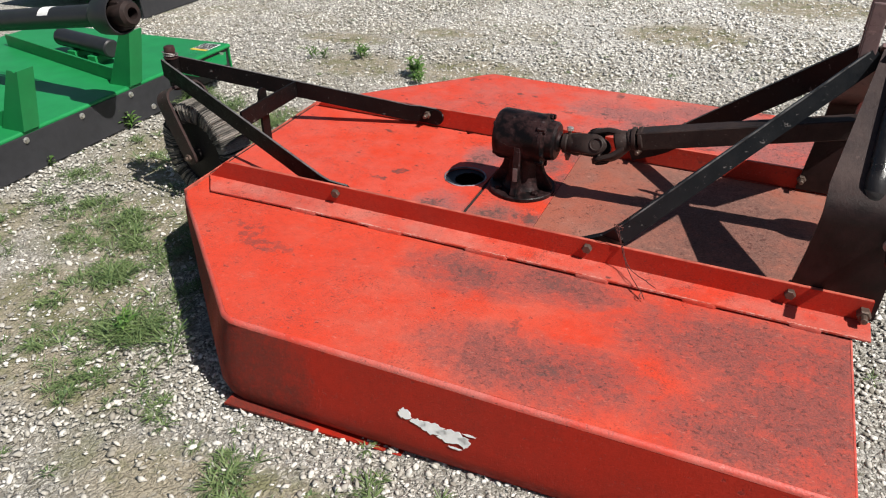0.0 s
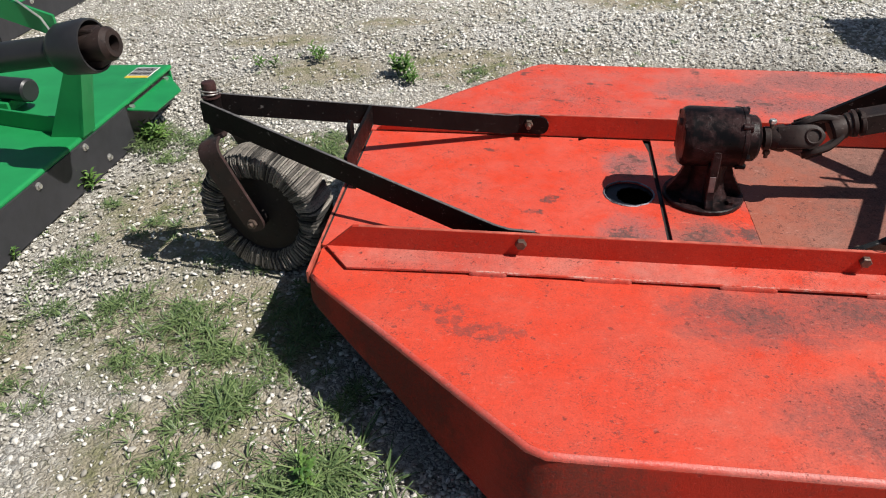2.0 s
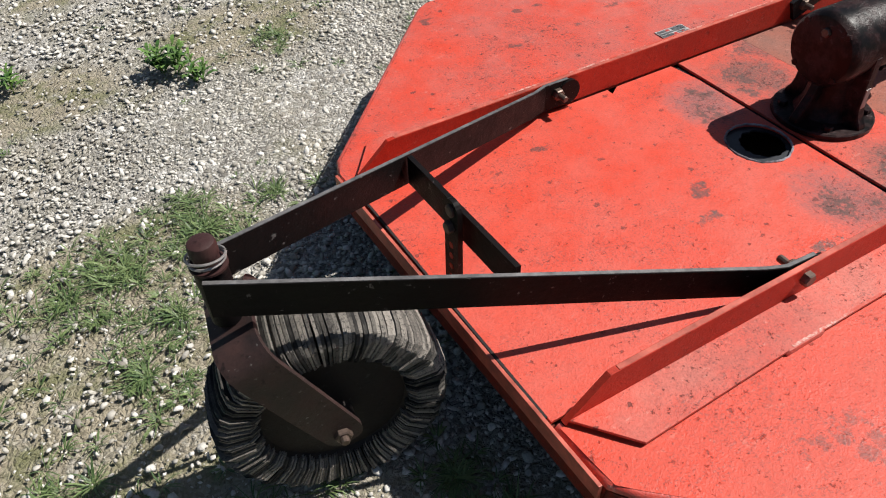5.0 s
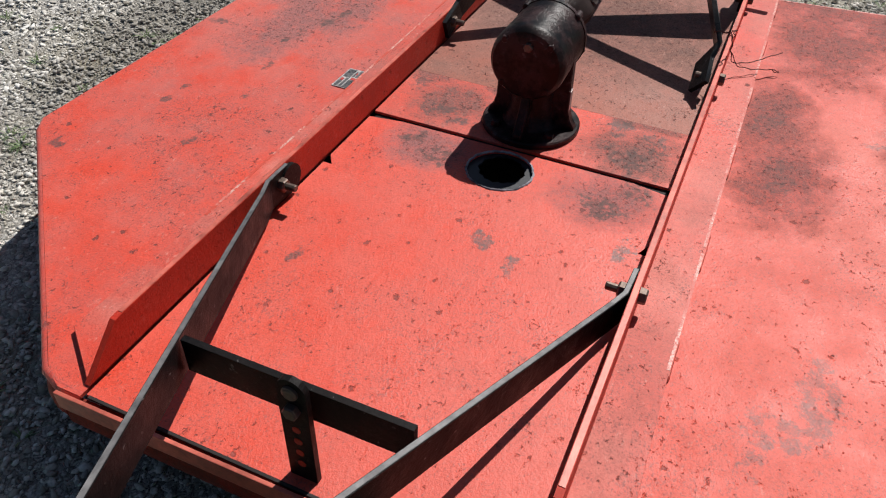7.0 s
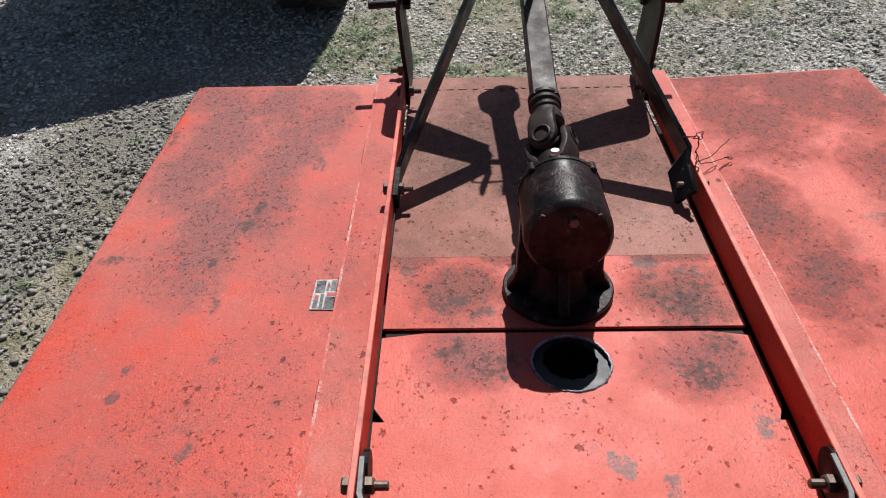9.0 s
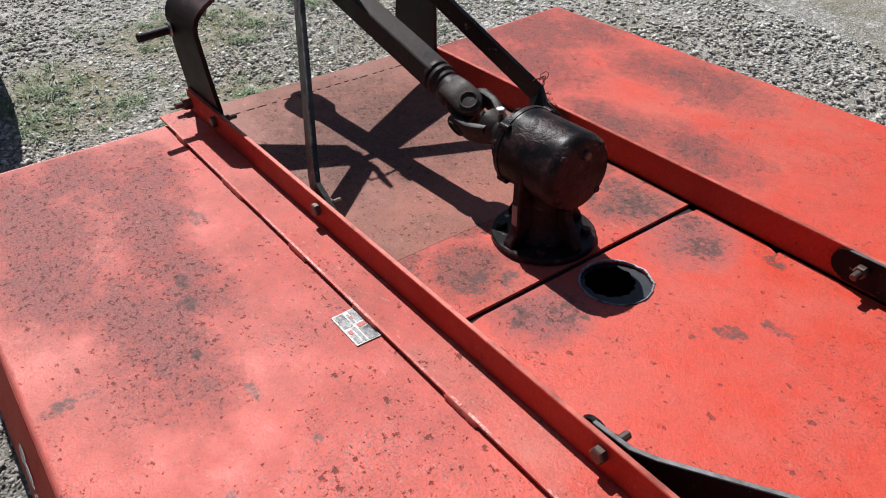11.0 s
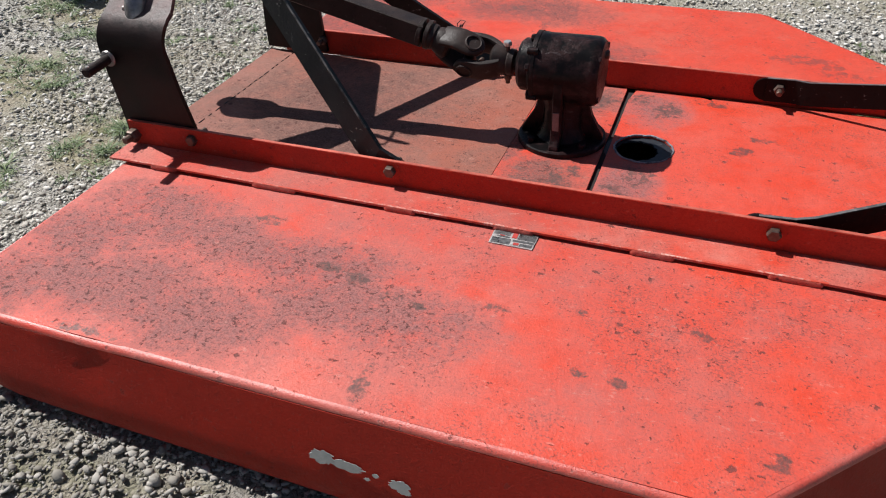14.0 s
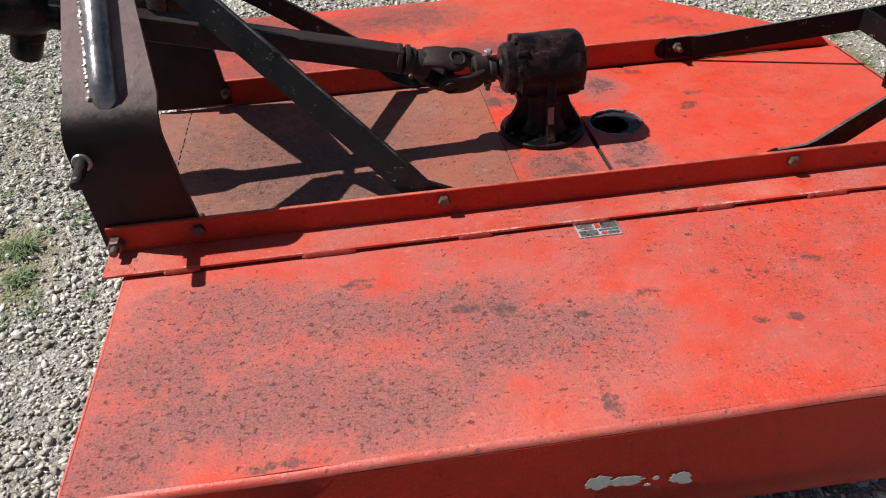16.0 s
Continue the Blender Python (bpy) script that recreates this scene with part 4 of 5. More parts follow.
part("filler_plug", hex_bolt((GX - 0.094, GY - 0.004, GH + 0.045), (-1, 0, 0.1), 0.018, 0.010), BOLT, box_body)
SECTION = Matrix(((1, 0, 0, 0), (0, 0, -1, 0), (0, 1, 0, 0), (0, 0, 0, 1)))  # stands an outline upright
neck = lathe([(0.072, 0.014), (0.060, 0.030), (0.052, 0.055), (0.050, 0.095), (0.056, 0.130), (0.066, 0.160)], 28, Matrix.Translation((GX, GY, 0)))
pedestal = part("gearbox_pedestal", neck, GREASE, box_body, "greasy black pedestal with cast ribs", True)
part("base_flange", lathe([(0.112, 0.001), (0.116, 0.003), (0.116, 0.013), (0.113, 0.016), (0.070, 0.018)], 36, Matrix.Translation((GX, GY, 0))), GREASE, pedestal, "round bolted flange", True)
side_rib = [(0.030, 0.012), (0.108, 0.012), (0.106, 0.024), (0.095, 0.040), (0.089, 0.062), (0.087, 0.110), (0.085, 0.190), (0.030, 0.190)]
end_rib = [(0.030, 0.012), (0.108, 0.012), (0.107, 0.026), (0.076, 0.078), (0.060, 0.130), (0.058, 0.165), (0.030, 0.165)]
for k in range(4):
    turn = Matrix.Translation((GX, GY, 0)) @ Matrix.Rotation(math.pi / 2 * k, 4, "Z") @ SECTION
    thick = 0.0125 if k % 2 else 0.011
    rib = prism(side_rib if k % 2 else end_rib, -thick, thick, 0.0, turn)
    bmesh.ops.bevel(rib, geom=[e for e in rib.edges], offset=0.003, segments=1, affect="EDGES")
    part("pedestal_rib", rib, GREASE, pedestal)
    if k % 2:
        part("rib_face", prism([(-0.0085, 0.062), (0.0085, 0.060), (0.0090, 0.112), (-0.0070, 0.114)], 0.0860, 0.0890, 0.001, Matrix.Translation((GX, GY, 0)) @ Matrix.Rotation(math.pi / 2 * (k - 1), 4, "Z") @ Matrix(((1, 0, 0, 0), (0, 0, 1, 0), (0, 1, 0, 0), (0, 0, 0, 1)))), RIB_FACE, pedestal, "rubbed flat pad on the rib with its reflection painted in")
    b = math.pi / 2 * k + math.pi / 4
    part("base_bolt", hex_bolt((GX + 0.092 * math.cos(b), GY + 0.092 * math.sin(b), 0.016), (0, 0, 1), 0.021, 0.012), GREASE, pedestal)

# ---- the driveline ----
S0 = Vector((GX + 0.120, GY, GH))
J = Vector((-0.410, GY, GH + 0.008))
E0 = L(-0.287, 2.383, 0.463)
E1 = L(0.520, 2.380, 0.622)
D2 = (E1 - E0).normalized()


def yoke(a, towards, wide, reach, turn, material, name, parent, label):
    """A cast driveline fork: a round collar that swells into two thick rounded ears with bearing caps."""
    m = along(a, towards, (0, 0, 1)) @ pose(0, 0, 0, 0, 0, turn)
    bm = lathe([(0.026, 0), (0.033, 0.003), (0.034, 0.016), (0.030, 0.020), (0.033, 0.026), (0.038, 0.044), (0.039, 0.056), (0.030, 0.063)], 24)
    for s in (-1, 1):
        rows = []
        steps = 14
        for k in range(steps + 1):
            f = k / steps
            z = 0.036 + (reach + 0.016 - 0.036) * f
            out = wide * (0.50 + 0.50 * math.sin(math.pi / 2 * min(1, f / 0.5)))
            thick = 0.0125 - 0.0025 * f
            half = 0.030 + 0.006 * f
            if f > 0.62:
                half *= math.sqrt(max(0.05, 1 - ((f - 0.62) / 0.388) ** 2))
            rows.append([bm.verts.new((half * math.copysign(abs(math.cos(q)) ** 0.6, math.cos(q)), s * out + thick * math.copysign(abs(math.sin(q)) ** 0.6, math.sin(q)), z)) for q in [2 * math.pi * j / 16 + 0.1 for j in range(16)]])
        for r0, r1 in zip(rows, rows[1:]):
            for j in range(16):
                bm.faces.new((r0[j], r0[(j + 1) % 16], r1[(j + 1) % 16], r1[j]))
        bm.faces.new(rows[0][::-1])
        bm.faces.new(rows[-1])
    bmesh.ops.transform(bm, matrix=m, verts=bm.verts)
    fork = part(name, bm, material, parent, label, True)
    for s in (-1, 1):
        cap = lathe([(0.023, -0.004), (0.023, 0.003), (0.020, 0.005), (0.0175, 0.004), (0.0165, -0.001), (0.004, -0.001)], 20, m @ Matrix.Translation((0, s * (wide + 0.010), reach - 0.014)) @ Matrix.Rotation(-s * math.pi / 2, 4, "X"))
        part("bearing_cap", cap, material, fork, "", True)
    return fork


shaft = part("drive_shaft", prism([(-0.026, -0.029), (0.026, -0.029), (0.029, -0.026), (0.029, 0.026), (0.026, 0.029), (-0.026, 0.029), (-0.029, 0.026), (-0.029, -0.026)], 0.0, (E1 - E0).length, 0.0, along(E0 + D2 * 0.012, E1)), IRON, cutter, "square brown steel drive shaft with universal joint")
part("stub_shaft", rod(S0 - Vector((0.02, 0, 0)), S0 + Vector((0.03, 0, 0)), 0.019, 18), IRON, shaft)
yoke(S0 + Vector((0.012, 0, 0)), J, 0.043, (J - S0).length + 0.002, 60, IRON, "rear_yoke", shaft, "greasy driveline yoke")
yoke(E0, J, 0.043, (J - E0).length + 0.014, 30, IRON, "front_yoke", shaft, "greasy driveline yoke")
jc = Matrix.Translation(J) @ along(S0, J).to_3x3().to_4x4() @ pose(0, 0, 0, 0, 0, 60)
cr = bmesh.new()
for ax in ("X", "Y"):
    lathe([(0.014, -0.044), (0.014, 0.044)], 12, jc @ Matrix.Rotation(math.pi / 2, 4, ax), cr)
part("joint_cross", cr, IRON, shaft, "", True)
for k in range(2):
    part("collar", lathe([(0.032, 0), (0.038, 0.003), (0.038, 0.012), (0.032, 0.015)], 24, along(E0 - D2 * (0.008 - 0.02 * k), E1)), IRON, shaft, "", True)
sb = S0 + Vector((0.032, 0, 0))
bolt = part("shear_bolt", rod(sb + Vector((0, -0.003, -0.058)), sb + Vector((0, 0.004, 0.050)), 0.0062, 12), BOLT, shaft, "shear bolt through the yoke collar", True)
part("bolt_head", hex_bolt(sb + Vector((0, 0.004, 0.046)), (0, 0.07, 1), 0.019, 0.011), BRIGHT, bolt, "bright zinc bolt head")
part("shear_nut", hex_bolt(sb + Vector((0, -0.002, -0.036)), (0, -0.07, -1), 0.018, 0.012), BOLT, bolt)
# tractor-end coupling hanging past the mast
part("end_collar", lathe([(0.030, 0), (0.038, 0.006), (0.038, 0.03), (0.050, 0.045), (0.062, 0.07), (0.064, 0.15), (0.050, 0.17), (0.020, 0.17)], 24, along(E1 - D2 * 0.02, E1 + D2)), GREASE, shaft, "black greasy tractor-end coupling", True)
ec = Vector((0.556, 2.382, 0.452))
sleeve = part("coupling_sleeve", lathe([(0.034, 0), (0.036, 0.004), (0.036, 0.040), (0.039, 0.044), (0.039, 0.062), (0.035, 0.066), (0.035, 0.108), (0.031, 0.114)], 24, along(ec, (0.602, 2.382, 0.343))), GREASE, shaft, "black round sleeve hanging from the coupling", True)
part("safety_clip", sweep([ec + Vector(q) for q in ((-0.030, 0.02, -0.025), (-0.046, 0.024, -0.020), (-0.060, 0.026, -0.024), (-0.072, 0.028, -0.036))], 0.0022, 6), IRON, sleeve, "thin bent wire clip")

# ---- the hitch mast: two bent plates that lean together, and two braces ----
APEX = L(0.355, 2.380, 0.800)
masts = []
for side, (outer, inner, foot) in zip((-1, 1), WEB):
    yb = inner - side * 0.0065
    bm = bmesh.new()
    # centre line of the plate: up from the rail, round the knee, in to the apex
    line = []
    knee = Vector((0, yb, L(0.34, 2.7, 0.528).z))
    tip = Vector((0, MIDDLE + side * 0.024, APEX.z + 0.01))
    yo = yb + side * 0.018
    line += [(yb, 0.010, 0.214, 0.438), (yb, 0.08, 0.222, 0.440), (yb + side * 0.010, 0.18, 0.234, 0.441), (yo, knee.z - 0.055, 0.243, 0.441)]
    for k in range(1, 6):
        f = k / 5
        y = yo + (tip.y - yo) * 0.17 * f * f
        z = knee.z - 0.055 + 0.098 * f - 0.022 * f * f
        line.append((y, z, 0.244 + 0.002 * f, 0.441 - 0.006 * f))
    y5, z5 = line[-1][0], line[-1][1]
    for k in range(1, 5):
        f = k / 4
        line.append((y5 + (tip.y - y5) * f, z5 + (tip.z - z5) * f, 0.246 + 0.062 * f, 0.435 - 0.010 * f))
    th = 0.012
    rows = []
    for i, (y, z, xa, xb) in enumerate(line):
        p0, p1 = line[max(i - 1, 0)], line[min(i + 1, len(line) - 1)]
        n = Vector((0, -(p1[1] - p0[1]), p1[0] - p0[0])).normalized() * (th / 2)
        rows.append([bm.verts.new(v) for v in (Vector((xa, y, z)) + n, Vector((xb, y, z)) + n, Vector((xb, y, z)) - n, Vector((xa, y, z)) - n)])
    for a, b in zip(rows, rows[1:]):
        for k in range(4):
            bm.faces.new((a[k], a[(k + 1) % 4], b[(k + 1) % 4], b[k]))
    bm.faces.new(rows[0][::-1])
    bm.faces.new(rows[-1])
    for f in bm.faces:
        f.smooth = True
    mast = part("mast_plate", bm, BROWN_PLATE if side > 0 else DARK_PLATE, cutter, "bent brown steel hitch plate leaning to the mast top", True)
    masts.append(mast)
    # round bar welded up the middle of the leaning part
    rp = []
    for f in (-0.12, -0.09, -0.06, -0.03, 0.0, 0.04, 0.08, 0.14, 0.25, 0.5, 0.75, 1.0):
        y = y5 + (tip.y - y5) * f
        z = z5 + (tip.z - z5) * f
        n = Vector((0, side * (tip.z - z5), abs(tip.y - y5))).normalized()
        rp.append(Vector((0.350 + 0.016 * f, y, z)) + n * (0.012 - 0.042 * min(1.0, max(0.0, (0.06 - f) / 0.16)) ** 1.4))
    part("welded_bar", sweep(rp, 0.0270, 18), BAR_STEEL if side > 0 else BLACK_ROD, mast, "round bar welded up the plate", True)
    seam = []
    for k in range(110):
        f = -0.01 + 1.0 * k / 109
        n = Vector((0, side * (tip.z - z5), abs(tip.y - y5))).normalized()
        seam.append(Vector((0.350 + 0.016 * f + 0.0305 + random.uniform(-0.002, 0.004), y5 + (tip.y - y5) * f, z5 + (tip.z - z5) * f)) + n * random.uniform(0.004, 0.009))
    if side > 0:
        part("weld_seam", sweep(seam, 0.0050, 6), plain("weld_metal", (0.40, 0.36, 0.34), 0.45, 0.2, 0.6, 120), mast, "pale rough weld seam", True)
    # lower hitch pin with its collar
    pz = L(0.415, 2.745, 0.441)
    a = Vector((0.415, yb + side * 0.022, pz.z))
    pin = part("hitch_pin", rod(a, a + Vector((-0.008, side * 0.098, -0.002)), 0.0125, 18, 0.003), IRON, mast, "worn steel lower hitch pin")
    part("pin_collar", lathe([(0.019, 0), (0.021, 0.002), (0.019, 0.006), (0.014, 0.007)], 20, along(a + Vector((0, side * 0.004, 0)), a + Vector((0, side, 0)))), RING, pin)
    part("pin_nut", hex_bolt(a - Vector((0, side * 0.012, 0)), (0, -side, 0), 0.034, 0.020), IRON, pin)
    part("linch_hole", lathe([(0.0045, -0.0131), (0.0045, 0.0131)], 10, Matrix.Translation(a + Vector((-0.007, side * 0.086, -0.002)))), BRIGHT, pin)
    # brace from the mast top down and back to the rail
    b0 = APEX + Vector((-0.025, side * 0.030, -0.005))
    b1 = Vector((-0.252, inner - side * 0.028, 0.100))
    b2 = Vector((-0.288, inner - side * 0.012, 0.070))
    b3 = Vector((-0.365, inner - side * 0.0065, 0.036))
    lean = 0.8 if side < 0 else 0.0
    if side < 0:
        b1.y -= 0.013
    b2.y -= side * 0.03 * lean
    b3.y -= side * 0.03 * lean
    bb = bmesh.new()
    rows = []
    bl = [b0.lerp(b1, k / 6) for k in range(7)] + [b2, b3]
    for i, q in enumerate(bl):
        dd = (bl[min(i + 1, len(bl) - 1)] - bl[max(i - 1, 0)]).normalized()
        n = Vector((0.2, side, 0.1)).normalized() if i < 7 else Vector((0, side, -lean))
        n = (n - dd * n.dot(dd)).normalized()
        u = n.cross(dd)
        w = (0.034 if side > 0 else 0.0255 + 0.001 * max(0, i - 3)) if i < 7 else 0.030
        rows.append([bb.verts.new(v) for v in (q + u * w + n * 0.006, q - u * w + n * 0.006, q - u * w - n * 0.006, q + u * w - n * 0.006)])
    for r0, r1 in zip(rows, rows[1:]):
        for k in range(4):
            bb.faces.new((r0[k], r0[(k + 1) % 4], r1[(k + 1) % 4], r1[k]))
    bb.faces.new(rows[0][::-1])
    bb.faces.new(rows[-1])
    brace = part("brace_bar", bb, BRACE, cutter, "scuffed black flat brace from mast to rail")
    # rubbed corner along the bar's upper edge
    dd = (b1 - b0).normalized()
    n = Vector((0.2, side, 0.1))
    n = (n - dd * n.dot(dd)).normalized()
    high_side = n.cross(dd) if n.cross(dd).z > 0 else -n.cross(dd)
    worn = [b0.lerp(b1, 0.02 + 0.96 * k / 24) + high_side * (0.0325 if side > 0 else 0.0245) + n * 0.0052 for k in range(25)]
    part("worn_corner", sweep(worn, 0.0026, 6), CHAFED, brace, "rubbed grey corner of the bar")
for s in (-1, 1):
    y0, y1 = sorted((MIDDLE + s * 0.034, MIDDLE + s * 0.022))
    part("top_link_lug", box((APEX.x - 0.075, y0, APEX.z - 0.02), (APEX.x - 0.035, y1, APEX.z + 0.13), 0.004), BROWN_PLATE, cutter, "brown upright lug of the top hitch")
part("top_pin", rod((APEX.x, MIDDLE - 0.06, APEX.z), (APEX.x, MIDDLE + 0.06, APEX.z), 0.013, 14), IRON, cutter)

# unseen rod, set up the sun's direction to cast a hooked deck shadow
clip_h = 0.66
clip = [Vector((x + 0.8 * clip_h, y - 0.15 * clip_h, z)) for x, y, z in ((-0.10, 2.545, clip_h + 0.04), (-0.183, 2.542, clip_h), (-0.270, 2.542, clip_h), (-0.273, 2.515, clip_h), (-0.265, 2.450, clip_h))]
part("shadow_clip", sweep(clip, 0.0045, 8), IRON, cutter, "thin bent rod added to cast a hooked shadow")

# wire twisted round the near brace
wires = bmesh.new()
for pts in ([(-0.252, 2.045, 0.136), (-0.262, 2.008, 0.146), (-0.250, 1.997, 0.118), (-0.240, 1.998, 0.092), (-0.222, 1.985, 0.052), (-0.206, 1.963, 0.035), (-0.178, 1.925, 0.024), (-0.148, 1.886, 0.019), (-0.136, 1.866, 0.014)],
            [(-0.246, 2.045, 0.130), (-0.254, 2.006, 0.142), (-0.244, 1.996, 0.112), (-0.233, 1.996, 0.084), (-0.212, 1.974, 0.046), (-0.187, 1.936, 0.047), (-0.150, 1.905, 0.051), (-0.112, 1.871, 0.055)],
            [(-0.266, 2.000, 0.150), (-0.250, 1.992, 0.150), (-0.240, 2.004, 0.142), (-0.244, 2.012, 0.128), (-0.256, 1.994, 0.134), (-0.266, 2.000, 0.150)],
            [(-0.150, 1.889, 0.020), (-0.152, 1.872, 0.016), (-0.144, 1.864, 0.014)]):
    dense = []
    for a, b in zip(pts, pts[1:]):
        for k in range(4):
            dense.append(Vector(a).lerp(Vector(b), k / 4) + Vector((0, 0.0015 * math.cos(k * 2.1), 0.0015 * math.sin(k * 1.6))))
    dense.append(Vector(pts[-1]))
    sweep(dense, 0.0013, 5, wires)
part("tie_wire", wires, WIRE, cutter, "twisted rusty tie wire")


# stickers
def flake(places, seed, material, name, parent, label, m, jag=0.25, thick=0.0006):
    rnd = random.Random(seed)
    for cx, cy, rx, ry in places:
        n = 26
        bm = bmesh.new()
        prism([(cx + rx * (1 + rnd.uniform(-jag, jag)) * math.cos(2 * math.pi * k / n), cy + ry * (1 + rnd.uniform(-jag, jag)) * math.sin(2 * math.pi * k / n)) for k in range(n)], 0.0, thick, 0.0, None, bm)
        bmesh.ops.transform(bm, matrix=m, verts=bm.verts)
        part(name, bm, material, parent, label)


lean_near = math.atan2(0.0392, 0.150)
near_wall = Matrix.Translation((0, NEAR - 0.0045, 0.013)) @ Matrix.Rotation(math.pi / 2 - lean_near * 0.88, 4, "X")
far_wall = Matrix.Translation((0, FAR + 0.0045, -0.014)) @ Matrix.Rotation(math.pi / 2 + lean_near, 4, "X") @ Matrix.Rotation(math.pi, 4, "Y")
flake([(-0.590, -0.096, 0.017, 0.015), (-0.553, -0.108, 0.020, 0.009), (-0.515, -0.112, 0.036, 0.017), (-0.462, -0.118, 0.040, 0.019), (-0.432, -0.124, 0.014, 0.015), (-0.420, -0.100, 0.016, 0.003), (-0.452, -0.146, 0.018, 0.003)], 3, WHITE, "sticker_remnant", cutter, "torn white sticker remains", near_wall, 0.26)
flake([(0.497, -0.090, 0.026, 0.013), (0.545, -0.095, 0.032, 0.010), (0.600, -0.098, 0.006, 0.004), (0.585, -0.110, 0.005, 0.003), (0.645, -0.105, 0.018, 0.010), (0.655, -0.115, 0.012, 0.005)], 8, plain("flaked_grey_sticker", (0.40, 0.40, 0.38), 0.6, 0.0, 0.2, 80), "sticker_remnant", cutter, "flaked grey sticker remains", far_wall)
plate_z = 0.0015
tag = part("data_plate", prism([(-0.722, 2.843), (-0.622, 2.843), (-0.623, 2.897), (-0.720, 2.898)], plate_z, plate_z + 0.002, 0.0), plain("worn_plate_metal", (0.34, 0.32, 0.31), 0.45, 0.2, 0.75, 120), cutter, "worn metal data plate with unreadable print")
ink = bmesh.new()
for x0, y0, x1, y1 in ((-0.719, 2.847, -0.681, 2.870), (-0.662, 2.846, -0.625, 2.862), (-0.662, 2.866, -0.634, 2.870), (-0.718, 2.873, -0.672, 2.880), (-0.717, 2.884, -0.690, 2.894), (-0.668, 2.874, -0.626, 2.894)):
    add_box(ink, (x0, y0, plate_z + 0.0015), (x1, y1, plate_z + 0.0026))
part("print_block", ink, plain("worn_black_ink", (0.13, 0.13, 0.13), 0.32, 0.3, 0.95, 140), tag)
ink = bmesh.new()
for x0, y0, x1, y1 in ((-0.678, 2.850, -0.667, 2.868), (-0.688, 2.884, -0.676, 2.892), (-0.650, 2.863, -0.640, 2.866)):
    add_box(ink, (x0, y0, plate_z + 0.0015), (x1, y1, plate_z + 0.0028))
part("print_block", ink, RED_INK, tag)

# ---- the green cutter behind, and its neighbour ----
def green_cutter(m, label, group, shaft_on):
    """Local x runs out of its front edge, y along it; z up from the ground."""
    top = 0.200
    YZ = Matrix(((1, 0, 0, 0), (0, 0, 1, 0), (0, 1, 0, 0), (0, 0, 0, 1)))
    g = thing("finish_cutter", label, "rotary cutter", m, group)
    part("deck", box((-1.55, -1.45, top - 0.008), (-0.012, 0.70, top), 0.003), GREEN, g, "glossy green deck")
    part("deck_edge", rod((-0.012, -1.45, top - 0.012), (-0.012, 0.70, top - 0.012), 0.012, 14), GREEN, g)
    part("side_plate", box((-1.55, 0.692, 0.05), (-0.01, 0.702, top - 0.002), 0.002), GREEN, g)
    flap = part("front_flap", box((-0.010, -1.45, 0.008), (0.004, 0.235, top - 0.018), 0.002), RUBBER, g, "black rubber front flap")
    for y, z in ((-1.06, 0.160), (-0.743, 0.160), (-0.426, 0.160), (-0.109, 0.160), (0.020, 0.052)):
        part("flap_bolt", lathe([(0.015, 0), (0.015, 0.003), (0.010, 0.005), (0.009, 0.012)], 12, along((0.004, y, z), (1, y, z))), BRIGHT, flap)
    part("end_flap", box((-0.03, 0.24, 0.03), (-0.02, 0.69, top - 0.02), 0.002), SHIELD, g)
    lug = prism([(0.0, 0.245), (0.012, 0.245), (0.125, 0.265), (0.130, 0.50), (0.012, 0.64), (0.0, 0.64)], -0.004, 0.002, 0.0, Matrix.Translation((0, 0, top - 0.034)) @ Matrix.Rotation(radians(7), 4, "Y"))
    part("side_lug", lug, GREEN, g, "bright green folded flap")
    for y in (0.27, 0.60):
        part("lug_bolt", lathe([(0.013, 0), (0.013, 0.008)], 12, along((0.012, y, top - 0.034), (0.15, y, top + 0.8))), BRIGHT, g)
    for y in (-0.10, -0.74):
        # beam on the deck, and the upright that leans out of the front edge
        swing = Matrix.Translation((-0.10, y + 0.03, 0)) @ Matrix.Rotation(radians(-14 if y > -0.3 else 8), 4, "Z")
        part("beam", box((-1.25, -0.006, top - 0.002), (0.0, 0.006, top + 0.072), 0.003, swing), GREEN, g)
        web = prism([(-0.13, top), (0.0, top), (0.085, top + 0.275), (0.060, top + 0.285), (0.03, top + 0.285)], y - 0.004, y + 0.006, 0.0, YZ)
        up_ = part("hitch_upright", web, GREEN, g, "green hitch upright with gusset")
        part("upright_flange", prism([(0.0, top), (0.012, top), (0.097, top + 0.285), (0.085, top + 0.285)], y - 0.005, y + 0.078, 0.0, YZ), GREEN, up_)
    part("roller", rod((-0.87, 0.265, top + 0.085), (-0.360, 0.165, top + 0.085), 0.050, 22, 0.008), SHIELD, g, "black plastic tube lying on the deck", True)
    part("roller_saddle", box((-0.72, 0.16, top - 0.002), (-0.66, 0.28, top + 0.045), 0.003), GREEN, g)
    part("roller_saddle", box((-0.52, 0.12, top - 0.002), (-0.46, 0.24, top + 0.045), 0.003), GREEN, g)
    lab = part("warning_sticker", box((-0.150, 0.525, top + 0.0005), (-0.035, 0.660, top + 0.0015)), WHITE, g, "yellow and black warning sticker")
    part("sticker_band", box((-0.150, 0.525, top + 0.001), (-0.035, 0.550, top + 0.0022)), YELLOW, lab)
    for k in range(6):
        part("print_bar", box((-0.146, 0.554 + k * 0.0175, top + 0.001), (-0.040, 0.567 + k * 0.0175, top + 0.0022)), BLACK_INK, lab)
    part("mast_arm", strip([Vector((0.20, -0.30, 0.735)), Vector((-0.45, -0.30, 0.98)), Vector((-1.15, -0.30, 1.24))], 0.075, 0.012), GREEN, g, "green flat mast arm")
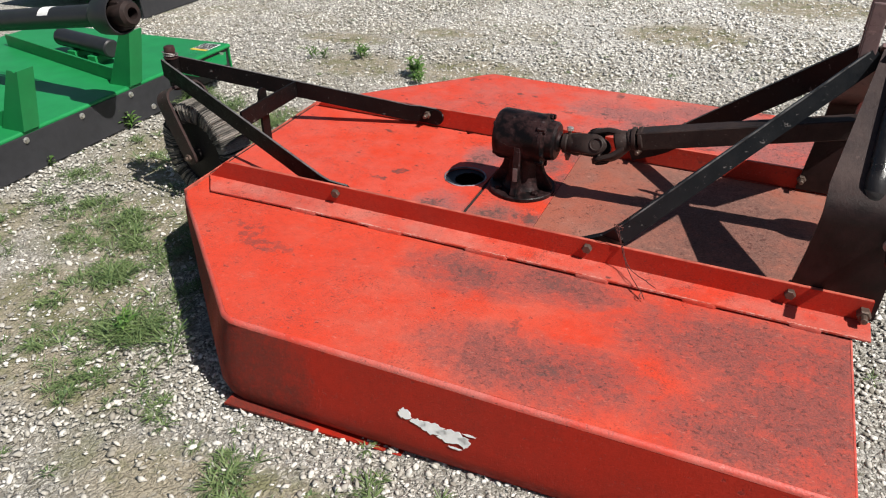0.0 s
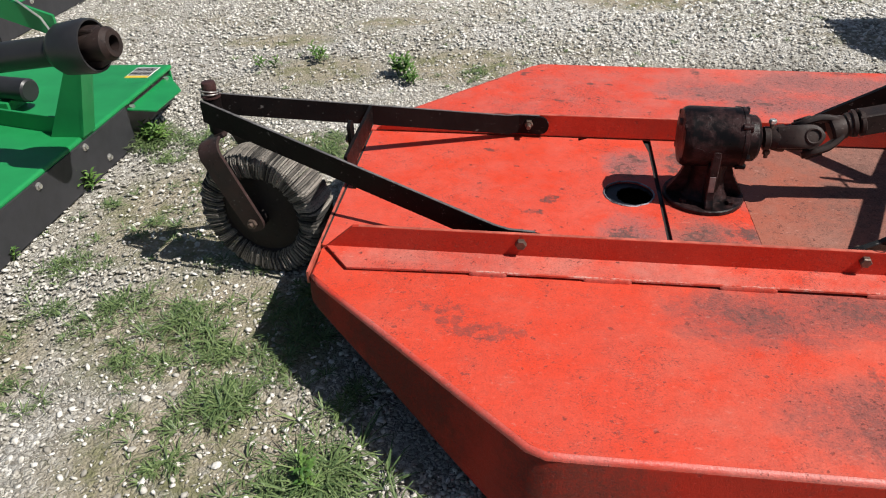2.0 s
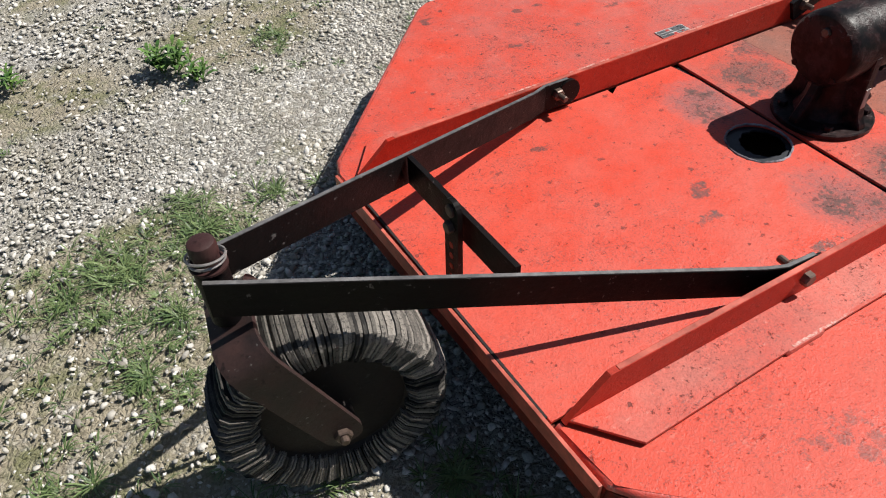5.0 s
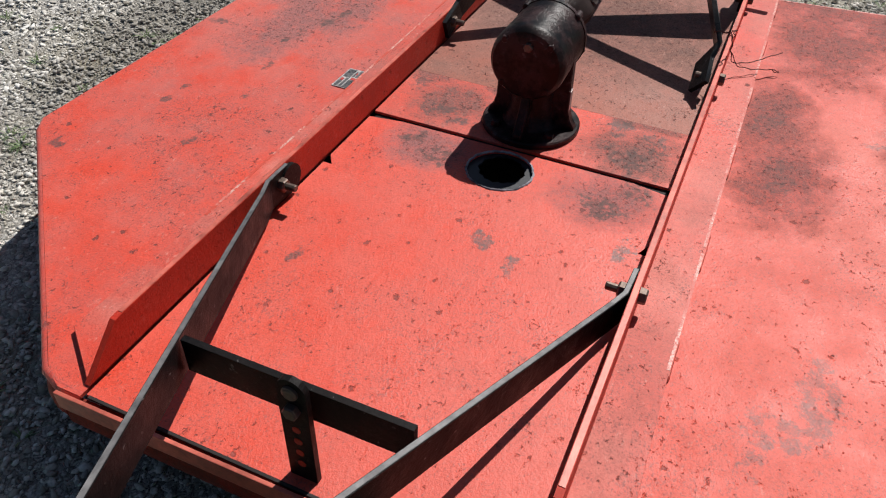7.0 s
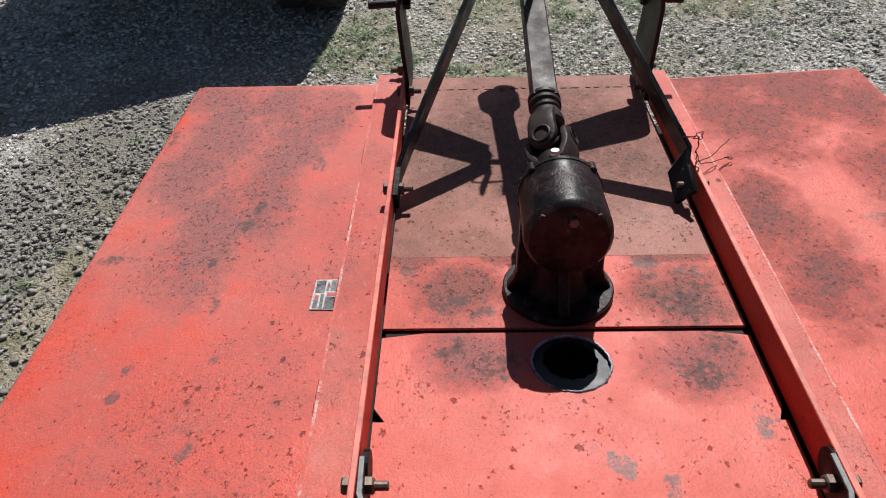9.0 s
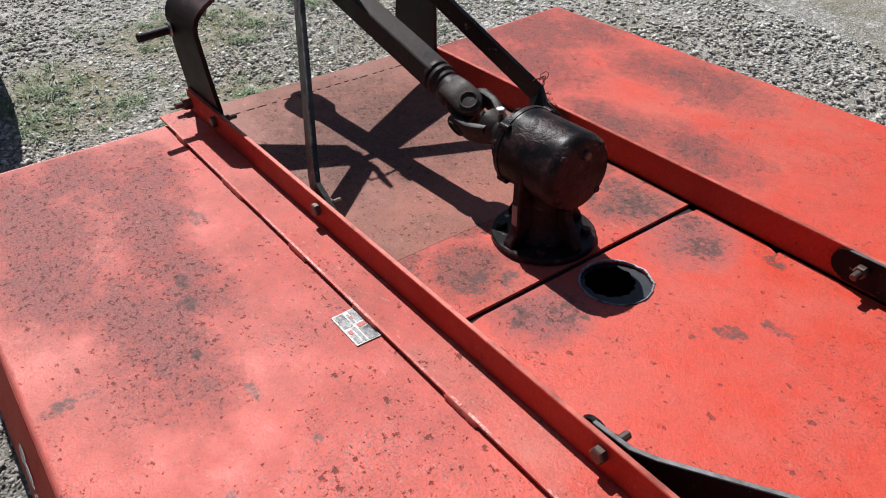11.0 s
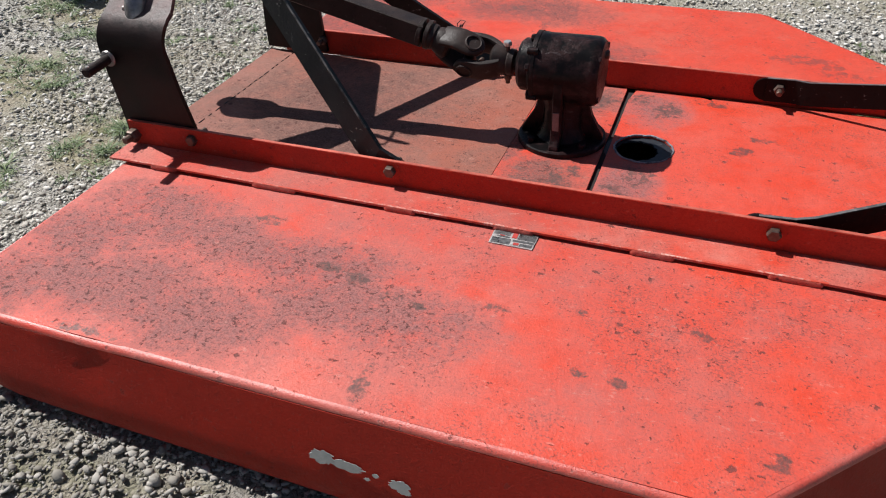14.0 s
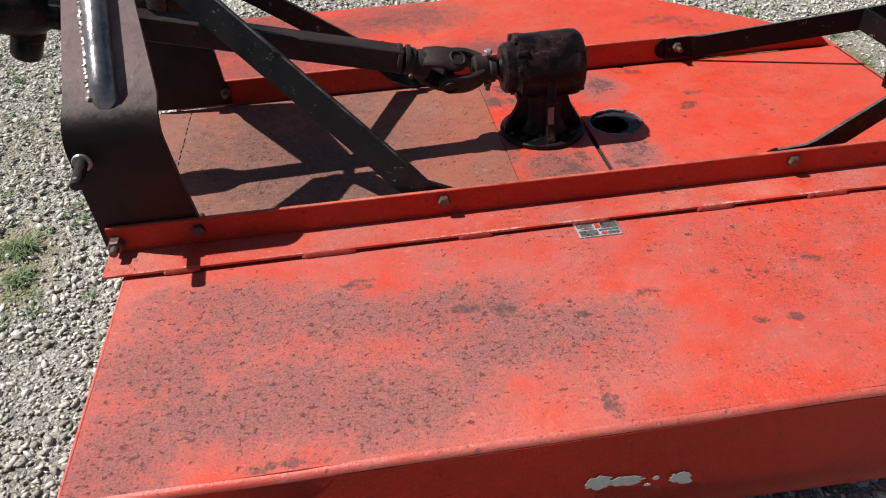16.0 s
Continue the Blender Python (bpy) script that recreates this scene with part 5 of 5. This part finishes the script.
    part("mast_post", box((-1.16, -0.34, top - 0.002), (-1.10, -0.26, 1.22), 0.004), GREEN, g)
    if shaft_on:
        hub_c = Vector((0.275, -0.345, 0.640))
        d = Vector((0.591, -0.025, 0.070)).normalized()
        b = hub_c - d * 0.085
        sh = part("shielded_shaft", rod(b - d * 1.25, b + d * 0.01, 0.050, 24), SHIELD, g, "black shielded drive shaft with bell end", True)
        part("bell", lathe([(0.050, 0), (0.066, 0.016), (0.084, 0.045), (0.090, 0.140), (0.086, 0.160), (0.080, 0.160), (0.078, 0.05), (0.03, 0.04)], 30, along(b, b + d)), SHIELD, sh, "black plastic bell", True)
        part("yoke", lathe([(0.026, 0.04), (0.034, 0.06), (0.034, 0.10), (0.046, 0.11), (0.052, 0.15), (0.056, 0.215), (0.044, 0.232), (0.026, 0.232), (0.026, 0.17)], 20, along(b, b + d)), IRON, sh, "rusty brown drive yoke", True)
        for s in (-1, 1):
            q = b + d * 0.125 + Vector((0, 0, s * 0.052))
            part("yoke_ear", box(q - Vector((0.045, 0.028, 0.012)), q + Vector((0.055, 0.028, 0.012)), 0.006), IRON, sh)
        part("shaft_sticker", lathe([(0.0508, 0), (0.0508, 0.075)], 24, along(b - d * 0.36, b), None, math.pi * 0.9), WHITE, sh, "white sticker on the shaft")
        part("collar_chain", sweep([b + Vector((0.0, 0.02, 0.05)), b + Vector((-0.03, 0.03, 0.10)), b + Vector((-0.12, 0.04, 0.17)), b + Vector((-0.25, 0.05, 0.30)), b + Vector((-0.40, 0.05, 0.42))], 0.004, 6), BRIGHT, sh, "thin safety chain")
    return g


green_cutter(pose(-2.930, 2.965, 0.0, 0, 0, -1.5), "glossy green rotary cutter with black rubber flap parked on gravel", "green cutters", True)
green_cutter(pose(-4.44, 6.05, 0.0, 0, 0, -1.5), "second green rotary cutter with black rubber flap behind", "green cutters", False)

# ---- tractor parked past the hitch: its rear tyre shows, and its shade ----
tractor = thing("tractor", "parked dark tractor with a lugged rear tyre casting a shadow", "tractor", pose(1.64, 3.185, 0, 0, 0, 0))
TR = 0.44
ty = bmesh.new()
prof = [(0.26, -0.14), (0.36, -0.155), (0.42, -0.145), (TR, -0.11), (TR + 0.006, 0), (TR, 0.11), (0.42, 0.145), (0.36, 0.155), (0.26, 0.14)]
lathe(prof, 48, Matrix.Translation((0, 0.05, TR + 0.02)) @ Matrix.Rotation(math.pi / 2, 4, "X"), ty)
wheel = part("rear_tyre", ty, TYRE_BLACK, tractor, "black ribbed tyre with zigzag tread", True)
for k in range(40):
    for s in (-1, 1):
        lugm = Matrix.Translation((0, 0.05, TR + 0.02)) @ Matrix.Rotation(2 * math.pi * (k + 0.25 * s) / 40, 4, "Y") @ Matrix.Translation((0, s * 0.066, TR + 0.004)) @ Matrix.Rotation(s * 0.55, 4, "Z")
        if k == 0 and s == -1:
            lug_mesh = mesh_of("tread_lug", box((-0.017, -0.075, -0.022), (0.017, 0.075, 0.016), 0.004), TYRE_BLACK)
        lo = new("tread_lug", lug_mesh)
        lo.parent = wheel
        lo.matrix_local = lugm
part("wheel_disc", lathe([(0.05, -0.10), (0.20, -0.09), (0.265, -0.12), (0.27, 0.12), (0.2, 0.09), (0.05, 0.10)], 32, Matrix.Translation((0, 0.05, TR + 0.02)) @ Matrix.Rotation(math.pi / 2, 4, "X")), SHIELD, tractor, "", True)
part("axle", rod((0, 0.1, TR + 0.02), (0, 1.5, TR + 0.02), 0.07), SHIELD, tractor)
body = prism([(0.085, 0.62), (0.085, 0.86), (0.155, 0.93), (0.855, 1.44), (1.335, 1.44), (1.335, 0.62)], -0.11, 2.0, 0.03, Matrix(((0, 0, 1, 0), (1, 0, 0, 0), (0, 1, 0, 0), (0, 0, 0, 1))))
part("body", body, SHIELD, tractor, "dark tractor body with sloped fender")

# ---- dark implement beyond the front edge ----
imp = thing("implement", "low dark steel farm implement standing on legs in the gravel", "implement", pose(2.20, 0.0, 0, 0, 0, 3))
BLUED = plain("blue_black_steel", (0.012, 0.014, 0.020), 0.5, 0.0, 0.4, 20)
part("frame", box((0.0, -0.60, 0.16), (1.3, 0.98, 0.40), 0.015), BLUED, imp, "blue-black steel box frame")
part("edge_rail", box((-0.022, -0.60, 0.145), (0.002, 0.98, 0.172), 0.004), plain("grey_edge_steel", (0.30, 0.32, 0.34), 0.4, 0.4), imp, "pale worn edge rail")
for y in (-0.4, 0.80):
    part("skid", box((0.05, y, -0.004), (1.2, y + 0.10, 0.165), 0.01), BLUED, imp)
for y0, y1 in ((1.06, 1.22), (1.30, 1.44)):
    part("leg_plate", box((-0.04, y0, -0.01), (0.06, y1, 0.58), 0.006), BLUED, imp, "flat dark steel leg")
part("leg_beam", box((-0.03, 0.90, 0.42), (0.05, 1.46, 0.56), 0.006), BLUED, imp)

# ---- grass and weeds ----
def blades(places, seed, name, material, label, category, kind="stuff"):
    """Rosettes of long flat blades that arch out from their crowns: (x, y, spread, count, height)."""
    rnd = random.Random(seed)
    vs, fs = [], []
    for px, py, spread_, count, height in places:
        for _ in range(max(1, count // 11)):
            a = rnd.uniform(0, 2 * math.pi)
            r = spread_ * abs(rnd.gauss(0, 0.6))
            x0, y0 = px + r * math.cos(a), py + r * math.sin(a)
            size = rnd.uniform(0.6, 1.15)
            for _ in range(rnd.randint(9, 20)):
                b = rnd.uniform(0, 2 * math.pi)
                x, y = x0 + 0.006 * math.cos(b), y0 + 0.006 * math.sin(b)
                ln = height * size * rnd.uniform(0.5, 1.25)
                up = rnd.uniform(0.15, 0.85)
                w = rnd.uniform(0.0011, 0.0021) * (0.7 + height * 4)
                sx, sy = -math.sin(b) * w, math.cos(b) * w
                base = len(vs)
                bend = rnd.uniform(-0.3, 0.3)
                for f, ww in ((0, 0.8), (0.35, 1.0), (0.7, 0.7)):
                    cx, cy = x + math.cos(b + bend * f) * ln * f, y + math.sin(b + bend * f) * ln * f
                    z = ln * up * (1.5 * f - f * f * 1.1) + 0.002
                    vs += [(cx - sx * ww, cy - sy * ww, z), (cx + sx * ww, cy + sy * ww, z)]
                vs.append((x + math.cos(b + bend) * ln, y + math.sin(b + bend) * ln, max(0.004, ln * up * 0.40)))
                fs += [(base, base + 1, base + 3, base + 2), (base + 2, base + 3, base + 5, base + 4), (base + 4, base + 5, base + 6)]
    me = bpy.data.meshes.new(name)
    me.from_pydata(vs, [], fs)
    me.materials.append(material)
    return tagged(new(name, me), label, category, kind=kind)


tufts = [(-1.86, 2.40, 0.14, 200, 0.05), (-1.84, 2.16, 0.12, 200, 0.05), (-1.82, 1.98, 0.10, 200, 0.06), (-1.62, 1.70, 0.10, 160, 0.05), (-1.62, 1.44, 0.16, 420, 0.10), (-2.20, 2.03, 0.15, 320, 0.07), (-1.94, 1.66, 0.15, 300, 0.08), (-2.73, 2.23, 0.14, 220, 0.06),
         (-0.97, 1.05, 0.07, 130, 0.07), (-2.66, 2.03, 0.10, 120, 0.05), (-2.04, 1.88, 0.10, 160, 0.07), (-2.45, 2.05, 0.12, 200, 0.07), (-2.02, 3.13, 0.13, 300, 0.07),
         (-2.27, 3.09, 0.13, 220, 0.06), (-2.18, 2.87, 0.10, 160, 0.06), (-2.40, 3.07, 0.15, 220, 0.06), (-2.85, 3.22, 0.14, 420, 0.11), (-2.62, 3.25, 0.16, 260, 0.07), (1.0, 2.80, 0.07, 140, 0.05),
         (0.77, 2.43, 0.07, 170, 0.05), (0.75, 2.57, 0.07, 120, 0.04), (1.62, 1.45, 0.16, 160, 0.04), (1.72, 1.15, 0.14, 100, 0.04), (1.5, 1.85, 0.2, 120, 0.04), (0.85, 2.59, 0.07, 80, 0.04), (-1.50, 4.02, 0.22, 200, 0.05), (-0.32, 3.72, 0.10, 60, 0.04), (-1.75, 1.40, 0.14, 140, 0.06),
         (-1.90, 1.25, 0.14, 120, 0.05), (-0.62, 1.14, 0.06, 50, 0.05), (-0.42, 1.13, 0.05, 40, 0.04), (-1.30, 1.16, 0.08, 60, 0.05), (-2.32, 1.82, 0.16, 180, 0.05), (-2.55, 2.55, 0.16, 130, 0.05),
         (-1.0, 3.75, 0.15, 70, 0.04), (1.25, 2.2, 0.3, 160, 0.03), (1.6, 2.5, 0.35, 200, 0.03), (1.4, 1.7, 0.3, 160, 0.035), (-2.2, 2.3, 0.2, 120, 0.05), (-1.85, 2.05, 0.12, 140, 0.06), (-1.80, 3.15, 0.15, 120, 0.05)]
rg = random.Random(31)
for x, y, rx, ry in SOIL_SPOTS[3:13]:
    for _ in range(9):
        tufts.append((x + rg.gauss(0, 0.45) * rx, y + rg.gauss(0, 0.45) * ry, 0.12, rg.randint(40, 130), rg.uniform(0.025, 0.06)))


def clear(x, y):
    """True beside the cutter, not under it."""
    cut = max(0.0, -1.13 - x) * 0.9
    return not (-1.74 < x < 0.42 and 1.33 + cut < y < 3.43 - cut)


tufts = [p for p in tufts if clear(p[0], p[1])]
blades(tufts, 5, "grass", GRASS, "thin green and straw grass tufts growing through gravel", "grass")
rg = random.Random(77)
thin = [(rg.uniform(-3.0, 1.8), rg.uniform(0.9, 5.2), 0.10, rg.randint(6, 26), rg.uniform(0.02, 0.045)) for _ in range(130)]
thin += [(rg.uniform(0.55, 2.0), rg.uniform(0.7, 2.7), 0.12, rg.randint(10, 40), rg.uniform(0.02, 0.04)) for _ in range(90)]
thin = [p for p in thin if clear(p[0], p[1])]
blades(thin, 6, "sparse_grass", GRASS, "sparse short grass scattered in gravel", "grass")


def weed(x, y, h, n, seed):
    """A leafy weed: upright stems with long narrow leaves."""
    rnd = random.Random(seed)
    vs, fs = [], []
    for _ in range(max(3, n // 12)):
        sx, sy = rnd.uniform(-0.03, 0.03), rnd.uniform(-0.03, 0.03)
        sh = h * rnd.uniform(0.6, 1.0)
        for k in range(12):
            f = (k + 1) / 12
            a = k * 2.4 + rnd.uniform(-0.4, 0.4)
            ln = h * rnd.uniform(0.34, 0.55) * (1.15 - 0.6 * f)
            w = ln * 0.17
            bx, by, bz = sx * (1 + f), sy * (1 + f), sh * f * 0.85
            dx, dy = math.cos(a), math.sin(a)
            base = len(vs)
            for g_, ww, up in ((0, 0.3, 0), (0.35, 1, 0.45), (0.7, 0.8, 0.62)):
                cx, cy, cz = bx + dx * ln * g_, by + dy * ln * g_, bz + ln * up * 0.8
                vs += [(cx + dy * w * ww, cy - dx * w * ww, cz), (cx - dy * w * ww, cy + dx * w * ww, cz)]
            vs.append((bx + dx * ln, by + dy * ln, bz + ln * 0.42))
            fs += [(base, base + 1, base + 3, base + 2), (base + 2, base + 3, base + 5, base + 4), (base + 4, base + 5, base + 6)]
        base = len(vs)
        for z in (-0.01, sh * 0.9):
            for dx, dy in ((0.002, 0), (-0.001, 0.0018), (-0.001, -0.0018)):
                vs.append((sx * (1 + z / sh) + dx, sy * (1 + z / sh) + dy, z))
        fs += [(base, base + 1, base + 4, base + 3), (base + 1, base + 2, base + 5, base + 4), (base + 2, base, base + 3, base + 5)]
    me = bpy.data.meshes.new("weed")
    me.from_pydata(vs, [], fs)
    me.materials.append(WEED)
    ob = new("weed", me)
    ob.location = (x, y, 0.0)
    return tagged(ob, "leafy bright green weed rooted in gravel", "weed", "weeds in the gravel")


for i, (x, y, h, n) in enumerate(((-1.87, 4.00, 0.14, 60), (-1.80, 3.90, 0.10, 36), (-2.36, 4.25, 0.11, 40), (-2.62, 4.15, 0.09, 30), (-2.93, 2.79, 0.12, 70), (-2.86, 3.24, 0.12, 70), (-2.97, 2.31, 0.07, 30), (-1.64, 1.42, 0.08, 40))):
    weed(x, y, h, n, 40 + i)

# ---- loose stones ----
def gravel(count, seed, name, label, region, lo, hi, keep, coarse=False):
    rng = np.random.default_rng(seed)
    t = (1 + 5 ** 0.5) / 2
    iv = np.array([(-1, t, 0), (1, t, 0), (-1, -t, 0), (1, -t, 0), (0, -1, t), (0, 1, t), (0, -1, -t), (0, 1, -t), (t, 0, -1), (t, 0, 1), (-t, 0, -1), (-t, 0, 1)], float)
    iv /= np.linalg.norm(iv[0])
    tri = np.array([(0, 11, 5), (0, 5, 1), (0, 1, 7), (0, 7, 10), (0, 10, 11), (1, 5, 9), (5, 11, 4), (11, 10, 2), (10, 7, 6), (7, 1, 8), (3, 9, 4), (3, 4, 2), (3, 2, 6), (3, 6, 8), (3, 8, 9), (4, 9, 5), (2, 4, 11), (6, 2, 10), (8, 6, 7), (9, 8, 1)])
    if coarse:
        iv = np.array([(1, 0, 0), (-1, 0, 0), (0, 1, 0), (0, -1, 0), (0, 0, 1), (0, 0, -1)], float) * 1.15
        tri = np.array([(0, 2, 4), (2, 1, 4), (1, 3, 4), (3, 0, 4), (2, 0, 5), (1, 2, 5), (3, 1, 5), (0, 3, 5)])
    nv = len(iv)
    x0, x1, y0, y1 = region
    p = np.stack([rng.uniform(x0, x1, count), rng.uniform(y0, y1, count)], 1)
    p = p[keep(p, rng)]
    n = len(p)
    size = lo * (hi / lo) ** (rng.random(n) ** 1.7)
    sc = size[:, None] * rng.uniform([0.85, 0.5, 0.25], [1.4, 1.0, 0.6], (n, 3))
    v = iv[None] * (1 + rng.uniform(-0.20, 0.20, (n, nv, 1))) * sc[:, None, :]
    a = rng.uniform(0, 2 * np.pi, n)
    c, s = np.cos(a)[:, None], np.sin(a)[:, None]
    tilt = rng.normal(0, 0.35, n)[:, None]
    z = v[:, :, 2] + tilt * v[:, :, 0]
    out = np.stack([c * v[:, :, 0] - s * v[:, :, 1] + p[:, 0:1], s * v[:, :, 0] + c * v[:, :, 1] + p[:, 1:2], z + size[:, None] * 0.22], 2)
    faces = (tri[None] + nv * np.arange(n)[:, None, None]).reshape(-1, 3)
    me = bpy.data.meshes.new(name)
    me.vertices.add(n * nv)
    me.vertices.foreach_set("co", out.reshape(-1).astype(np.float32))
    me.loops.add(faces.size)
    me.loops.foreach_set("vertex_index", faces.reshape(-1).astype(np.int32))
    me.polygons.add(len(faces))
    me.polygons.foreach_set("loop_start", np.arange(0, faces.size, 3, dtype=np.int32))
    me.polygons.foreach_set("loop_total", np.full(len(faces), 3, dtype=np.int32))
    me.update(calc_edges=True)
    me.materials.append(STONE)
    return tagged(new(name, me), label, "gravel", kind="stuff")


def patchy(p, rng):
    w = 0.55 + 0.45 * np.sin(p[:, 0] * 2.1 + 1.3 * np.sin(p[:, 1] * 1.7)) * np.sin(p[:, 1] * 2.6 + 0.7)
    ok = rng.random(len(p)) < 0.35 + 0.65 * w
    under = (p[:, 0] > -1.5) & (p[:, 0] < 0.3) & (p[:, 1] > 1.5) & (p[:, 1] < 3.25)
    bare = np.zeros(len(p))
    for x, y, rx, ry in SOIL_SPOTS:
        bare = np.maximum(bare, 1 - (((p[:, 0] - x) / rx) ** 2 + ((p[:, 1] - y) / ry) ** 2) / 1.3)
    ok &= rng.random(len(p)) > 0.70 * np.clip(bare * 1.6, 0, 1)
    return ok & ~under


def close_by(p, rng, soft=0.35):
    """True inside the yard round the cutter, with a ragged border."""
    d = np.minimum(np.minimum(p[:, 0] + 3.1, 1.6 - p[:, 0]), np.minimum(p[:, 1] - 0.85, 4.4 - p[:, 1]))
    return d > soft * rng.random(len(p))


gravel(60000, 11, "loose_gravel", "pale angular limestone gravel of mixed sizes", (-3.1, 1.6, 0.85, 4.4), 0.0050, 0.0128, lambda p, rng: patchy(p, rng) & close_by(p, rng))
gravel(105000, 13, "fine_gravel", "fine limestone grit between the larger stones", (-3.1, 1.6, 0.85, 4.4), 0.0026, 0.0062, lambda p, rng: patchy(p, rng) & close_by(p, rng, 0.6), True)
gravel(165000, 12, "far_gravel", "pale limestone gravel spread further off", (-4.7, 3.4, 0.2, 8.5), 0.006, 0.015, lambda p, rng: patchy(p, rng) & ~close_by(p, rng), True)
